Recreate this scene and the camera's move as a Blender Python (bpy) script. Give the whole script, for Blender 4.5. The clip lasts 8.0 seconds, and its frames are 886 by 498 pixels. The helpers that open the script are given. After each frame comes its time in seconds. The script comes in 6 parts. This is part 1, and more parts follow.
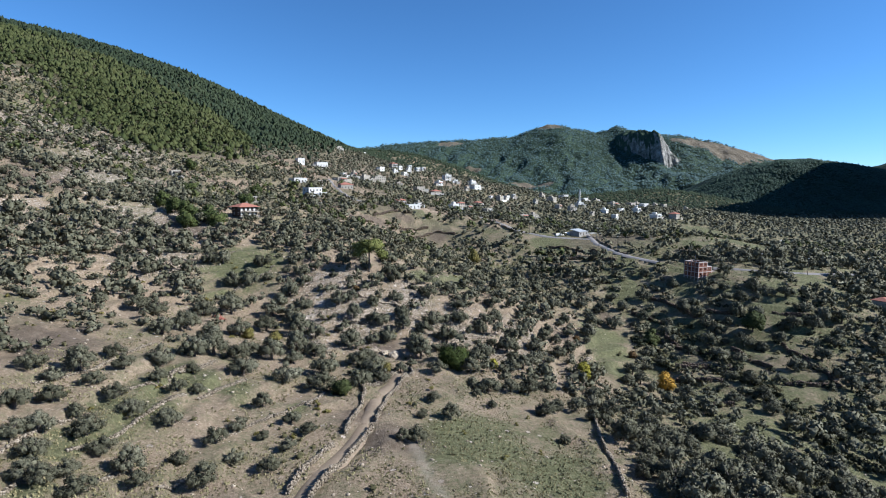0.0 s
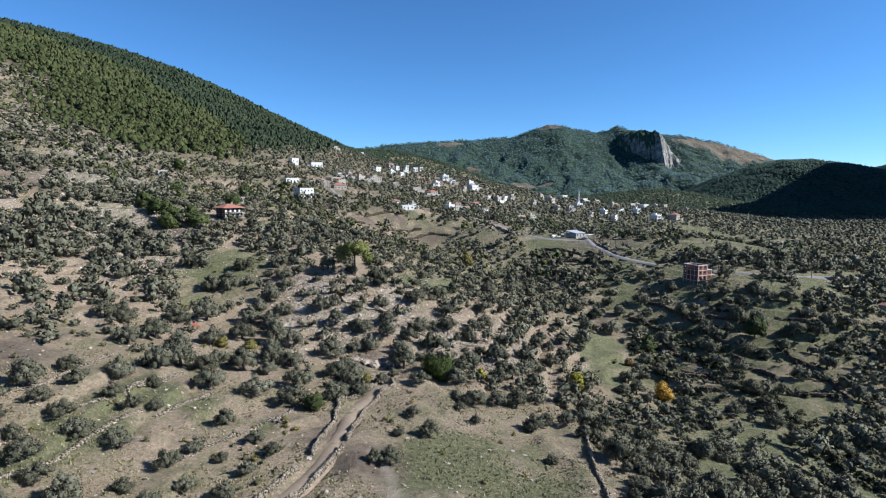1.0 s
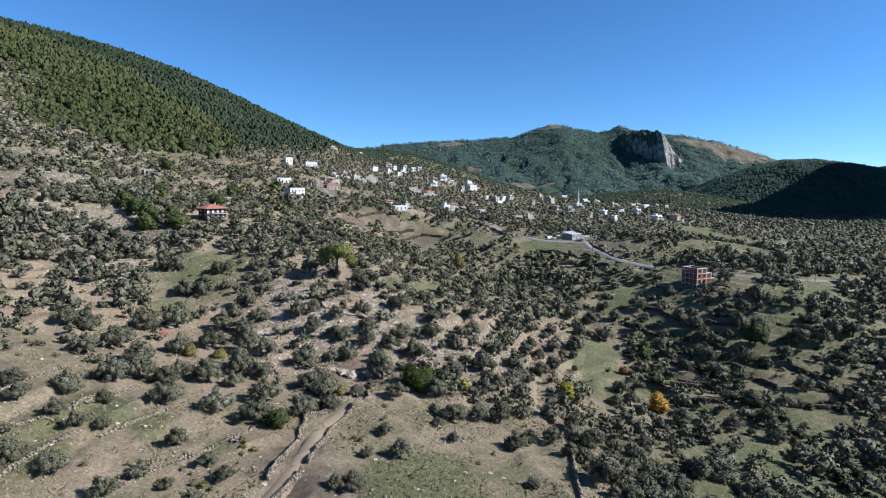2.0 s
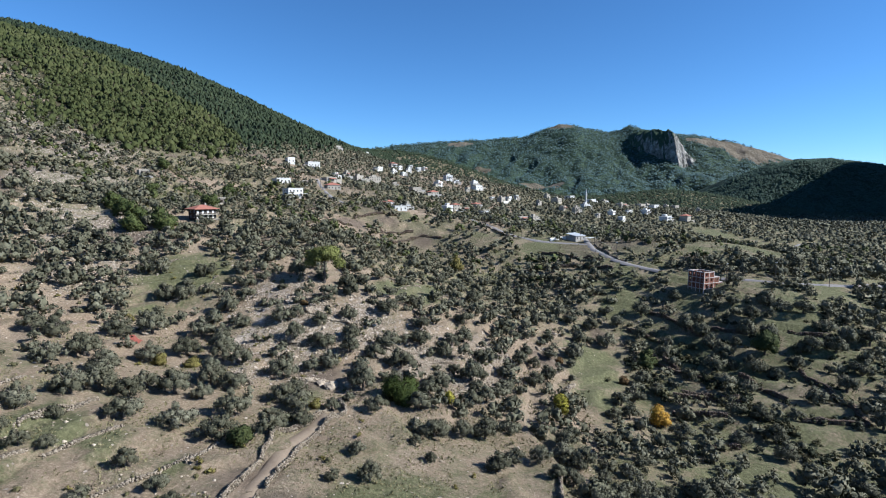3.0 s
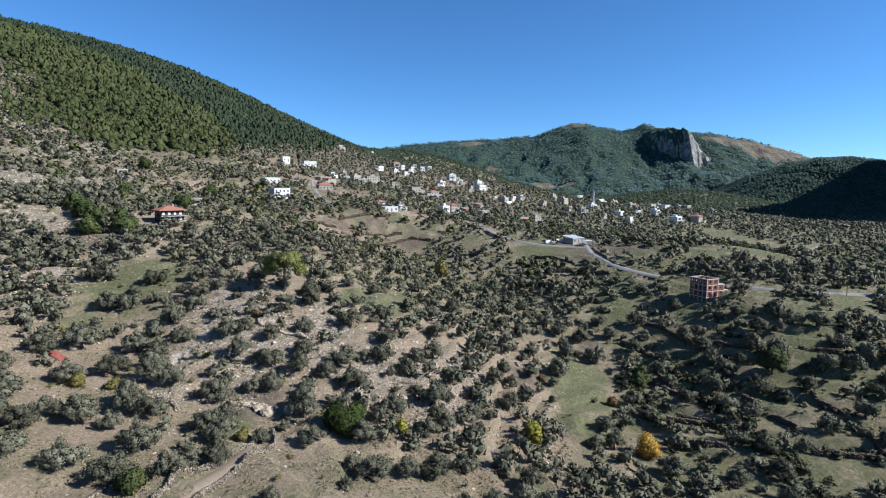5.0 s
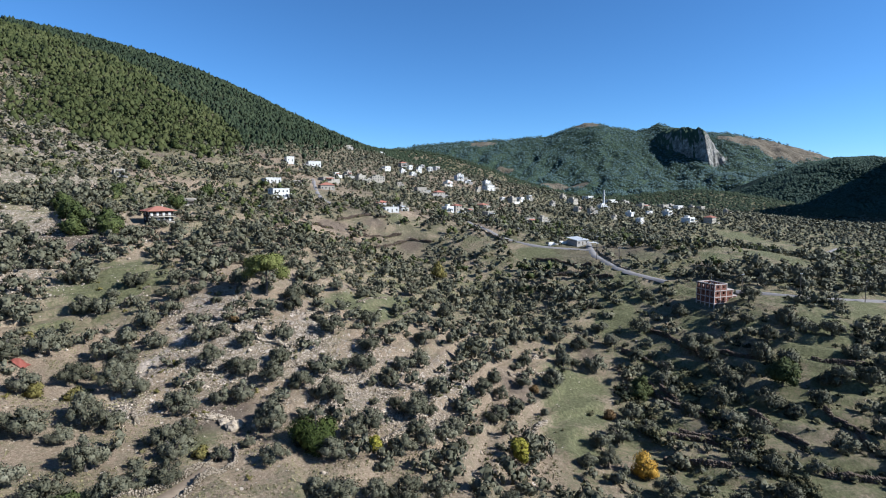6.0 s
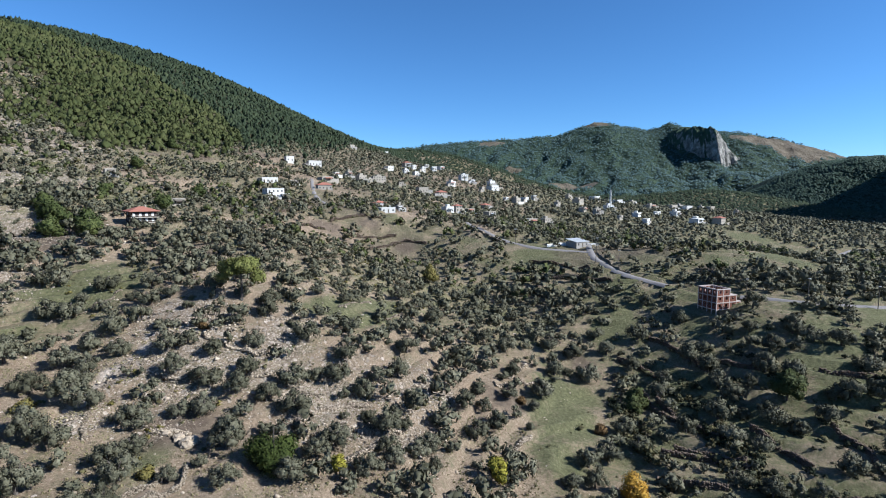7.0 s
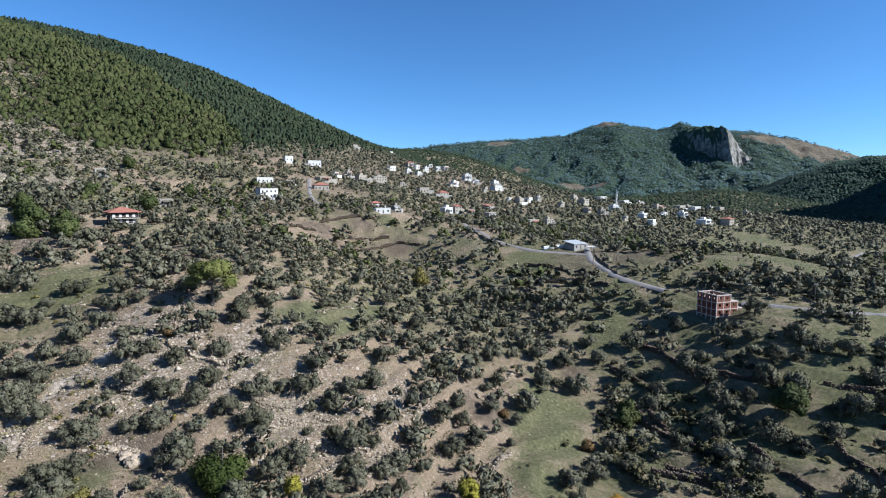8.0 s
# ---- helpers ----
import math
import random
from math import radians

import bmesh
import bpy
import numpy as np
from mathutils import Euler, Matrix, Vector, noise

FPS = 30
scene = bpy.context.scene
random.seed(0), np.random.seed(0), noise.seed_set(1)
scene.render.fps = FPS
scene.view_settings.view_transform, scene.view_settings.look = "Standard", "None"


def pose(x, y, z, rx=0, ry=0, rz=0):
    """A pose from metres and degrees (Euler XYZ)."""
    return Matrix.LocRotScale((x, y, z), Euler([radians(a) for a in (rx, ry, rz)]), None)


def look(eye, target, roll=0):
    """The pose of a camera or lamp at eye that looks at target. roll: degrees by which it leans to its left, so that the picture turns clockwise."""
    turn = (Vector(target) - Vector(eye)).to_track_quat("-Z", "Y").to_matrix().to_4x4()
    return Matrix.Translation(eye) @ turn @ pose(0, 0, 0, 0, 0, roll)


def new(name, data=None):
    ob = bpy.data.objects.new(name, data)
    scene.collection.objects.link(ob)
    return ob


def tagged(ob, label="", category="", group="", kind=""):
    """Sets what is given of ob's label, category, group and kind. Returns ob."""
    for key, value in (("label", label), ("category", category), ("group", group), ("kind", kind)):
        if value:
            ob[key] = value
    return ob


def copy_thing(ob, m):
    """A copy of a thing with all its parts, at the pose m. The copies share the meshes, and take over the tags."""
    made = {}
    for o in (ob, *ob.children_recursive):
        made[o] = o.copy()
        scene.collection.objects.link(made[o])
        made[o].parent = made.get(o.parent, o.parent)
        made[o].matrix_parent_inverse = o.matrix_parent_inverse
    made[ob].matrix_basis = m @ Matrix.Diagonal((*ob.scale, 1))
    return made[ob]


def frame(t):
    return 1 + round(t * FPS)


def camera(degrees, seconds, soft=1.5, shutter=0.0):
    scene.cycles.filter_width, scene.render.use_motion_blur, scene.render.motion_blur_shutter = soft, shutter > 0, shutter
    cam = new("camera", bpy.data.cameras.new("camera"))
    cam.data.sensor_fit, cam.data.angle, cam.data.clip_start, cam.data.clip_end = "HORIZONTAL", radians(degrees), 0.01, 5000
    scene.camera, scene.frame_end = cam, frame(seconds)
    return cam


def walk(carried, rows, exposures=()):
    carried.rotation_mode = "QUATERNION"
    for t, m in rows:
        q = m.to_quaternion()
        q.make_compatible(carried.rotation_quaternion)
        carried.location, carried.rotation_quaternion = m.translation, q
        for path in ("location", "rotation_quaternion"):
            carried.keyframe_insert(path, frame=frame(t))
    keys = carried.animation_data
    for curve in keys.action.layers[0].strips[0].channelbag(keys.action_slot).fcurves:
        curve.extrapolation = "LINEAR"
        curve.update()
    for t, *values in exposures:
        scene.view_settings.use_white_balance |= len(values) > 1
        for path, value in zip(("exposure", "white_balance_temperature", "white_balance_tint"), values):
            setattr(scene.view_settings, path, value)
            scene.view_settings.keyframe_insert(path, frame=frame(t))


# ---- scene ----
# ---- the camera and its walk ----
cam = camera(79.2, 8.0, soft=1.0)
PATH = [
    (0, (-0.122, 0.108, 59.97), (-0.119, 2.494, 59.702), 0.3),
    (0.5, (2.346, 4.696, 59.994), (2.346, 7.08, 59.728), 0.3),
    (1, (5.045, 9.414, 59.982), (5.044, 11.8, 59.716), 0.3),
    (1.5, (8.014, 14.221, 60.012), (8.014, 16.607, 59.746), 0.3),
    (3, (18.516, 28.544, 59.957), (18.458, 30.929, 59.692), 0.3),
    (3.5, (22.097, 33.343, 59.938), (22.025, 35.728, 59.672), 0.2),
    (4, (25.735, 38.135, 59.92), (25.654, 40.519, 59.654), 0.2),
    (4.5, (29.401, 42.94, 59.896), (29.306, 45.324, 59.63), 0.2),
    (6, (40.829, 57.492, 59.65), (40.649, 59.87, 59.387), 0.2),
    (6.5, (44.717, 62.492, 59.6), (44.515, 64.87, 59.336), 0.2),
    (7, (48.679, 67.453, 59.569), (48.454, 69.828, 59.306), 0.2),
    (7.5, (52.651, 72.356, 59.602), (52.402, 74.73, 59.34), 0.2),
    (8, (56.728, 77.237, 59.628), (56.46, 79.607, 59.366), 0.2),
]
walk(cam, [(t, look(eye, aim, roll)) for t, eye, aim, roll in PATH], exposures=[(0.0, 1.29, 5030, 0), (8.0, 1.29, 5030, 0)])

# ---- world, sun, exposure ----
SUN_AZ, SUN_EL = 98.0, 35.0          # degrees: clockwise from +y, above the horizon
world = bpy.data.worlds.new("sky")
scene.world = world
world.use_nodes = True
wn = world.node_tree
sky = wn.nodes.new("ShaderNodeTexSky")
sky.sky_type = "NISHITA"
sky.sun_disc = False
sky.sun_elevation, sky.sun_rotation = radians(SUN_EL), radians(SUN_AZ)
sky.altitude, sky.air_density, sky.dust_density, sky.ozone_density = 0, 0.76, 0.0, 5.8
back = wn.nodes["Background"]
back.inputs["Strength"].default_value = 0.0535
wn.links.new(sky.outputs[0], back.inputs["Color"])
sun = new("sun", bpy.data.lights.new("sun", "SUN"))
sun.data.energy, sun.data.angle, sun.data.color = 4.3, radians(0.53), (1.0, 0.835, 0.7)
sun_dir = Vector((math.sin(radians(SUN_AZ)) * math.cos(radians(SUN_EL)), math.cos(radians(SUN_AZ)) * math.cos(radians(SUN_EL)), math.sin(radians(SUN_EL))))
sun.matrix_world = look(sun_dir * 300, (0, 0, 0))


# ---- numbers: noise and the lie of the land ----
def smooth(a, b, v):
    u = np.clip((np.asarray(v, dtype=float) - a) / (b - a), 0, 1)
    return u * u * (3 - 2 * u)


def lattice(ix, iy, seed):
    h = (ix * 374761393 + iy * 668265263 + seed * 974634777) & 0xFFFFFFFF
    h = ((h ^ (h >> 13)) * 1274126177) & 0xFFFFFFFF
    return ((h ^ (h >> 16)) & 0xFFFF) / 65535.0


def vnoise(x, y, scale, seed=0):
    """Value noise, 0 to 1, at that wavelength in metres."""
    x, y = np.asarray(x, dtype=float) / scale, np.asarray(y, dtype=float) / scale
    ix, iy = np.floor(x).astype(np.int64), np.floor(y).astype(np.int64)
    fx, fy = x - ix, y - iy
    fx, fy = fx * fx * (3 - 2 * fx), fy * fy * (3 - 2 * fy)
    a, b = lattice(ix, iy, seed), lattice(ix + 1, iy, seed)
    c, d = lattice(ix, iy + 1, seed), lattice(ix + 1, iy + 1, seed)
    return (a * (1 - fx) + b * fx) * (1 - fy) + (c * (1 - fx) + d * fx) * fy


def fbm(x, y, scale, octaves=4, seed=0):
    total, amp, norm = 0.0, 1.0, 0.0
    for k in range(octaves):
        total = total + amp * vnoise(x, y, scale / 2 ** k, seed + 17 * k)
        norm += amp
        amp *= 0.55
    return total / norm


# rises and hollows of the hillside: centre x, y, breadth, height
LAND = [29.33, -16.26, 1.77]
HILLS = [
    (-720, 828, 240, 95.0), (58, 166, 72, -14.8), (-432, 972, 240, 66.0), (-720, 396, 240, 35.2),
    (187, 338, 72, 21.7), (864, 684, 240, 110.5), (-115, 166, 72, -24.7), (58, 252, 72, -20.9),
    (0, 1548, 240, 161.2), (-29, 252, 72, 4.7), (-720, 1260, 240, 127.6), (-576, 1548, 240, -144.4),
    (144, 1404, 240, -117.5), (72, 929, 132, 32.4), (389, 929, 132, 29.5), (864, 1404, 240, 155.6),
    (864, 252, 240, 90.2), (310, 691, 132, 16.3), (-324, 612, 132, 11.0), (-288, 1404, 240, 34.3),
    (-590, 935, 105, -13.0), (-29, 79, 72, -14.4), (432, 1404, 240, 59.3), (-158, 338, 72, -11.0), (187, 79, 72, -35.5)]
# knolls and dips of the near slope
KNOLLS = [
    (-85, 213, 26, -4.7), (6, 226, 26, 3.1), (-124, 408, 26, -4.1), (-33, 174, 26, -3.1),
    (71, 200, 26, -1.3), (-85, 135, 26, 3.5), (-33, 226, 26, 3.9), (6, 135, 26, 1.9),
    (-150, 340, 60, 2.9), (-46, 83, 26, -5.2), (10, 330, 40, -4.2), (-33, 408, 26, 3.3),
    (149, 252, 26, 7.1), (-7, 369, 26, -5.3), (-20, 369, 26, -3.9), (-7, 356, 26, -3.5),
    (70, 390, 40, 2.2), (97, 239, 26, -1.0), (97, 252, 26, -2.4), (-150, 239, 26, -4.9),
    (45, 252, 26, 3.4), (-72, 187, 26, -2.2), (45, 408, 26, 3.3), (32, 304, 26, -3.9)]


def land(x, y):
    """Height of the ground without its small unevenness."""
    x, y = np.asarray(x, dtype=float), np.asarray(y, dtype=float)
    z = LAND[0] + LAND[1] * np.clip(x, -900, 900) / 100 + LAND[2] * np.clip(y, -400, 1700) / 100
    for cx, cy, r, h in HILLS + KNOLLS:
        z = z + h * np.exp(-((x - cx) ** 2 + (y - cy) ** 2) / (2 * r * r))
    z = z + (12 - z) * smooth(450, 850, x)
    return z + (14 - z) * smooth(1400, 1900, y)


def ground_z(x, y):
    rough = (fbm(x, y, 26, 4, 3) - 0.5) * 1.8 + (vnoise(x, y, 2.4, 9) - 0.5) * 0.35
    base = land(x, y)
    near = np.maximum((1 - smooth(330, 420, y)) * (1 - smooth(130, 170, x)), (1 - smooth(560, 640, y)) * (1 - smooth(30, 70, x))) * smooth(60, 75, y)
    step = base / 2.3 + (fbm(x, y, 34, 2, 44) - 0.5) * 2.4
    step = step - np.floor(step)
    broken = smooth(0.38, 0.55, fbm(x, y, 22, 2, 45))
    flight = smooth(65, 85, x) * (1 - smooth(165, 190, x)) * smooth(150, 175, y) * (1 - smooth(248, 264, y))
    tread = base / 2.8 + (fbm(x, y, 40, 2, 46) - 0.5) * 1.2
    tread = tread - np.floor(tread)
    rough = rough * (1 - 0.5 * flight) + flight * 2.6 * (smooth(0.76, 1.0, tread) - tread)
    return base + rough + (1 - flight) * near * broken * 1.9 * (smooth(0.0, 0.22, step) - step)


def at(x, y):
    return float(ground_z(x, y))


# ---- materials ----
def material(name, rough=0.9):
    m = bpy.data.materials.new(name)
    m.use_nodes = True
    b = m.node_tree.nodes["Principled BSDF"]
    b.inputs["Roughness"].default_value = rough
    b.inputs["Specular IOR Level"].default_value = 0.15
    return m, m.node_tree, b


def node(nt, kind, **values):
    n = nt.nodes.new(kind)
    for key, value in values.items():
        n.inputs[key].default_value = value
    return n


def tex(nt, scale, detail=4.0, rough=0.6, coords=None):
    n = node(nt, "ShaderNodeTexNoise", Scale=scale, Detail=detail, Roughness=rough)
    if coords:
        nt.links.new(coords, n.inputs["Vector"])
    return n.outputs["Fac"]


def ramp(nt, fac, stops):
    n = nt.nodes.new("ShaderNodeValToRGB")
    e = n.color_ramp.elements
    while len(e) < len(stops):
        e.new(0.5)
    for el, (p, c) in zip(e, stops):
        el.position, el.color = p, (c[0], c[1], c[2], 1) if not isinstance(c, (int, float)) else (c, c, c, 1)
    nt.links.new(fac, n.inputs["Fac"])
    return n.outputs["Color"]


def mix(nt, fac, a, b, mode="MIX"):
    n = nt.nodes.new("ShaderNodeMix")
    n.data_type, n.blend_type = "RGBA", mode
    for sock, v in ((n.inputs[0], fac), (n.inputs[6], a), (n.inputs[7], b)):
        if isinstance(v, bpy.types.NodeSocket):
            nt.links.new(v, sock)
        elif isinstance(v, (int, float)):
            sock.default_value = v
        else:
            sock.default_value = (*v, 1)
    return n.outputs[2]


def maths(nt, op, a, b=0.0):
    n = nt.nodes.new("ShaderNodeMath")
    n.operation, n.use_clamp = op, False
    for sock, v in zip(n.inputs, (a, b)):
        if isinstance(v, bpy.types.NodeSocket):
            nt.links.new(v, sock)
        else:
            sock.default_value = v
    return n.outputs[0]


def bump(nt, bsdf, height, strength=0.5, distance=0.1):
    n = node(nt, "ShaderNodeBump", Strength=strength, Distance=distance)
    nt.links.new(height, n.inputs["Height"])
    nt.links.new(n.outputs["Normal"], bsdf.inputs["Normal"])


def position(nt):
    return nt.nodes.new("ShaderNodeNewGeometry").outputs["Position"]


def ground_material():
    m, nt, b = material("hillside_soil_grass", 0.95)
    p = position(nt)
    soil = ramp(nt, tex(nt, 0.06, 6, 0.65, p), [(0.3, (0.172, 0.121, 0.0771)), (0.5, (0.252, 0.189, 0.128)), (0.68, (0.325, 0.255, 0.18))])
    fine = tex(nt, 1.7, 6, 0.75, p)
    soil = mix(nt, 0.62, soil, ramp(nt, fine, [(0.32, (0.066, 0.0508, 0.0294)), (0.5, (0.213, 0.162, 0.11)), (0.7, (0.452, 0.363, 0.265))]), "MIX")
    green = ramp(nt, tex(nt, 0.9, 6, 0.75, p), [(0.3, (0.044, 0.0475, 0.019)), (0.52, (0.108, 0.109, 0.052)), (0.72, (0.2, 0.182, 0.098))])
    pale = ramp(nt, tex(nt, 2.2, 4, 0.7, p), [(0.35, (0.156, 0.124, 0.0874)), (0.5, (0.332, 0.281, 0.218)), (0.7, (0.507, 0.442, 0.358))])
    bare = ramp(nt, tex(nt, 0.45, 7, 0.7, p), [(0.3, (0.066, 0.048, 0.034)), (0.7, (0.16, 0.124, 0.094))])
    cover = {}
    for key in ("grass", "stone", "bare", "path", "forest_floor"):
        a = nt.nodes.new("ShaderNodeAttribute")
        a.attribute_name = key
        cover[key] = a.outputs["Fac"]
    patch = tex(nt, 0.09, 5, 0.7, p)
    tuft = tex(nt, 0.8, 4, 0.75, p)
    g = maths(nt, "ADD", maths(nt, "MULTIPLY", cover["grass"], 0.9), maths(nt, "MULTIPLY", maths(nt, "SUBTRACT", patch, 0.5), 1.6))
    g = maths(nt, "ADD", g, maths(nt, "MULTIPLY", maths(nt, "SUBTRACT", tuft, 0.5), 1.2))
    col = mix(nt, ramp(nt, g, [(0.2, 0.0), (0.72, 0.95)]), soil, green)
    col = mix(nt, ramp(nt, maths(nt, "ADD", cover["bare"], maths(nt, "MULTIPLY", maths(nt, "SUBTRACT", patch, 0.5), 0.9)), [(0.35, 0.0), (0.7, 0.85)]), col, bare)
    # Darker ground tone inside the pine wood.
    floor_tone = ramp(nt, tex(nt, 0.5, 5, 0.7, p), [(0.3, (0.02, 0.022, 0.009)), (0.7, (0.06, 0.052, 0.026))])
    col = mix(nt, maths(nt, "MULTIPLY", cover["forest_floor"], 0.92), col, floor_tone)
    trod = ramp(nt, tex(nt, 1.2, 5, 0.7, p), [(0.3, (0.33, 0.272, 0.22)), (0.7, (0.52, 0.445, 0.37))])
    col = mix(nt, maths(nt, "MULTIPLY", cover["path"], 0.95), col, trod)
    for scale, share in ((0.75, 0.6), (1.9, 0.75)):
        cell = node(nt, "ShaderNodeTexVoronoi", Scale=scale)
        wob = node(nt, "ShaderNodeTexNoise", Scale=1.5, Detail=3.0)
        nt.links.new(p, wob.inputs["Vector"])
        nt.links.new(mix(nt, 0.25, p, wob.outputs["Color"], "ADD"), cell.inputs["Vector"])
        rgb = nt.nodes.new("ShaderNodeSeparateColor")
        nt.links.new(cell.outputs["Color"], rgb.inputs[0])
        pick = maths(nt, "LESS_THAN", rgb.outputs[0], maths(nt, "MULTIPLY", cover["stone"], share))
        solid = maths(nt, "LESS_THAN", cell.outputs["Distance"], maths(nt, "ADD", 0.22, maths(nt, "MULTIPLY", rgb.outputs[1], 0.3)))
        tone = mix(nt, rgb.outputs[2], (0.216, 0.178, 0.139), (0.475, 0.402, 0.329))
        col = mix(nt, maths(nt, "MULTIPLY", pick, solid), mix(nt, maths(nt, "MULTIPLY", pick, 0.25), col, (0.04, 0.0344, 0.0256)), tone)
    s = maths(nt, "ADD", maths(nt, "MULTIPLY", cover["stone"], 0.12), tex(nt, 1.3, 8, 0.85, p))
    col = mix(nt, ramp(nt, s, [(0.6, 0.0), (0.72, 0.9)]), col, pale)
    nt.links.new(col, b.inputs["Base Color"])
    bump(nt, b, tex(nt, 1.1, 7, 0.8, p), 1.0, 0.6)
    return m


def leaf_material(name, dark, mid, light, patch=0.12):
    m, nt, b = material(name, 0.75)
    geo = nt.nodes.new("ShaderNodeNewGeometry")
    ob = nt.nodes.new("ShaderNodeObjectInfo")
    f = maths(nt, "ADD", maths(nt, "MULTIPLY", geo.outputs["Random Per Island"], 0.24), 0.15)
    f = maths(nt, "ADD", f, maths(nt, "MULTIPLY", ob.outputs["Random"], 0.25))
    f = maths(nt, "ADD", f, maths(nt, "MULTIPLY", maths(nt, "SUBTRACT", tex(nt, patch, 3, 0.6, geo.outputs["Position"]), 0.4), 0.8))
    nt.links.new(ramp(nt, f, [(0.1, dark), (0.5, mid), (0.95, light)]), b.inputs["Base Color"])
    return m


def plain(name, a, c, scale=1.0, rough=0.9, bumpy=0.3):
    """Two tones of one surface, mottled at two scales."""
    m, nt, b = material(name, rough)
    p = position(nt)
    f = maths(nt, "ADD", maths(nt, "MULTIPLY", tex(nt, scale, 5, 0.65, p), 0.6), maths(nt, "MULTIPLY", tex(nt, scale * 7, 4, 0.7, p), 0.4))
    nt.links.new(ramp(nt, f, [(0.3, a), (0.7, c)]), b.inputs["Base Color"])
    if bumpy:
        bump(nt, b, tex(nt, scale * 5, 5, 0.7, p), bumpy, 0.08)
    return m


def stone_material(name="grey_limestone", k=1.0):
    m, nt, b = material(name, 0.92)
    geo = nt.nodes.new("ShaderNodeNewGeometry")
    f = maths(nt, "ADD", maths(nt, "MULTIPLY", geo.outputs["Random Per Island"], 0.6), maths(nt, "MULTIPLY", tex(nt, 2.5, 5, 0.7, geo.outputs["Position"]), 0.5))
    nt.links.new(ramp(nt, f, [(0.2, (0.115 * k, 0.092 * k, 0.064 * k)), (0.55, (0.28 * k, 0.228 * k, 0.166 * k)), (0.95, (0.48 * k, 0.405 * k, 0.31 * k))]), b.inputs["Base Color"])
    bump(nt, b, tex(nt, 6, 5, 0.7, geo.outputs["Position"]), 0.6, 0.08)
    return m


def mountain_material(name, wood_a, wood_b, bare_a, bare_b, cut=0.86):
    """Forest floor, bare shoulders (attribute bare) and steep rock."""
    m, nt, b = material(name, 0.95)
    geo = nt.nodes.new("ShaderNodeNewGeometry")
    p = geo.outputs["Position"]
    wood = ramp(nt, tex(nt, 0.03, 6, 0.75, p), [(0.35, wood_a), (0.65, wood_b)])
    bare = ramp(nt, tex(nt, 0.02, 6, 0.7, p), [(0.35, bare_a), (0.65, bare_b)])
    a = nt.nodes.new("ShaderNodeAttribute")
    a.attribute_name = "bare"
    f = maths(nt, "ADD", a.outputs["Fac"], maths(nt, "MULTIPLY", maths(nt, "SUBTRACT", tex(nt, 0.018, 6, 0.75, p), 0.5), 1.0))
    col = mix(nt, ramp(nt, f, [(0.4, 0.0), (0.6, 1.0)]), wood, bare)
    up = nt.nodes.new("ShaderNodeSeparateXYZ")
    nt.links.new(geo.outputs["True Normal"], up.inputs[0])
    rock = ramp(nt, tex(nt, 0.05, 7, 0.8, p), [(0.34, (0.04, 0.042, 0.036)), (0.5, (0.16, 0.152, 0.136)), (0.66, (0.38, 0.36, 0.33))])
    steep = maths(nt, "SUBTRACT", cut, maths(nt, "ADD", up.outputs["Z"], maths(nt, "MULTIPLY", maths(nt, "SUBTRACT", tex(nt, 0.03, 5, 0.7, p), 0.5), 0.3)))
    crag = nt.nodes.new("ShaderNodeAttribute")
    crag.attribute_name = "rock"
    steep = maths(nt, "ADD", steep, maths(nt, "MULTIPLY", maths(nt, "SUBTRACT", crag.outputs["Fac"], 1.0), 0.5))
    col = mix(nt, ramp(nt, maths(nt, "MULTIPLY", steep, 5.0), [(0.3, 0.0), (0.8, 1.0)]), col, rock)
    nt.links.new(col, b.inputs["Base Color"])
    bump(nt, b, tex(nt, 0.08, 7, 0.8, p), 1.0, 6.0)
    return m


M_GROUND = ground_material()
M_OLIVE = leaf_material("olive_leaves", (0.0335, 0.0325, 0.0185), (0.097, 0.093, 0.0585), (0.2, 0.187, 0.131))
M_PINE = leaf_material("pine_needles", (0.0195, 0.0255, 0.008), (0.042, 0.0495, 0.0145), (0.08, 0.082, 0.029), 0.02)
M_PINE_DEEP = leaf_material("deep_pine_needles", (0.015, 0.0235, 0.0115), (0.033, 0.043, 0.0195), (0.065, 0.073, 0.033), 0.02)
M_PINE_BRIGHT = leaf_material("bright_pine_needles", (0.06, 0.067, 0.018), (0.122, 0.13, 0.035), (0.21, 0.204, 0.064))
M_DARK_LEAF = leaf_material("dark_evergreen_leaves", (0.02, 0.029, 0.0062), (0.047, 0.06, 0.011), (0.093, 0.107, 0.02))
M_GREEN_LEAF = leaf_material("fresh_green_leaves", (0.0248, 0.0329, 0.0103), (0.0514, 0.0605, 0.019), (0.099, 0.104, 0.0332))
M_YELLOW_LEAF = leaf_material("autumn_yellow_leaves", (0.112, 0.104, 0.016), (0.24, 0.216, 0.028), (0.384, 0.336, 0.056))
M_ORANGE_LEAF = leaf_material("autumn_orange_leaves", (0.192, 0.104, 0.016), (0.368, 0.216, 0.028), (0.496, 0.32, 0.056))
M_THICKET = leaf_material("dark_thicket_leaves", (0.014, 0.017, 0.008), (0.036, 0.039, 0.019), (0.078, 0.078, 0.042))
M_SLOPE_PINE = leaf_material("slope_pine_needles", (0.028, 0.038, 0.011), (0.06, 0.073, 0.021), (0.115, 0.125, 0.04))
M_DULL_LEAF = leaf_material("dull_yellow_leaves", (0.072, 0.06, 0.0176), (0.136, 0.116, 0.032), (0.208, 0.176, 0.06))
M_SHRUB = leaf_material("dry_scrub", (0.043, 0.0374, 0.0179), (0.0821, 0.0748, 0.0337), (0.133, 0.112, 0.0524))
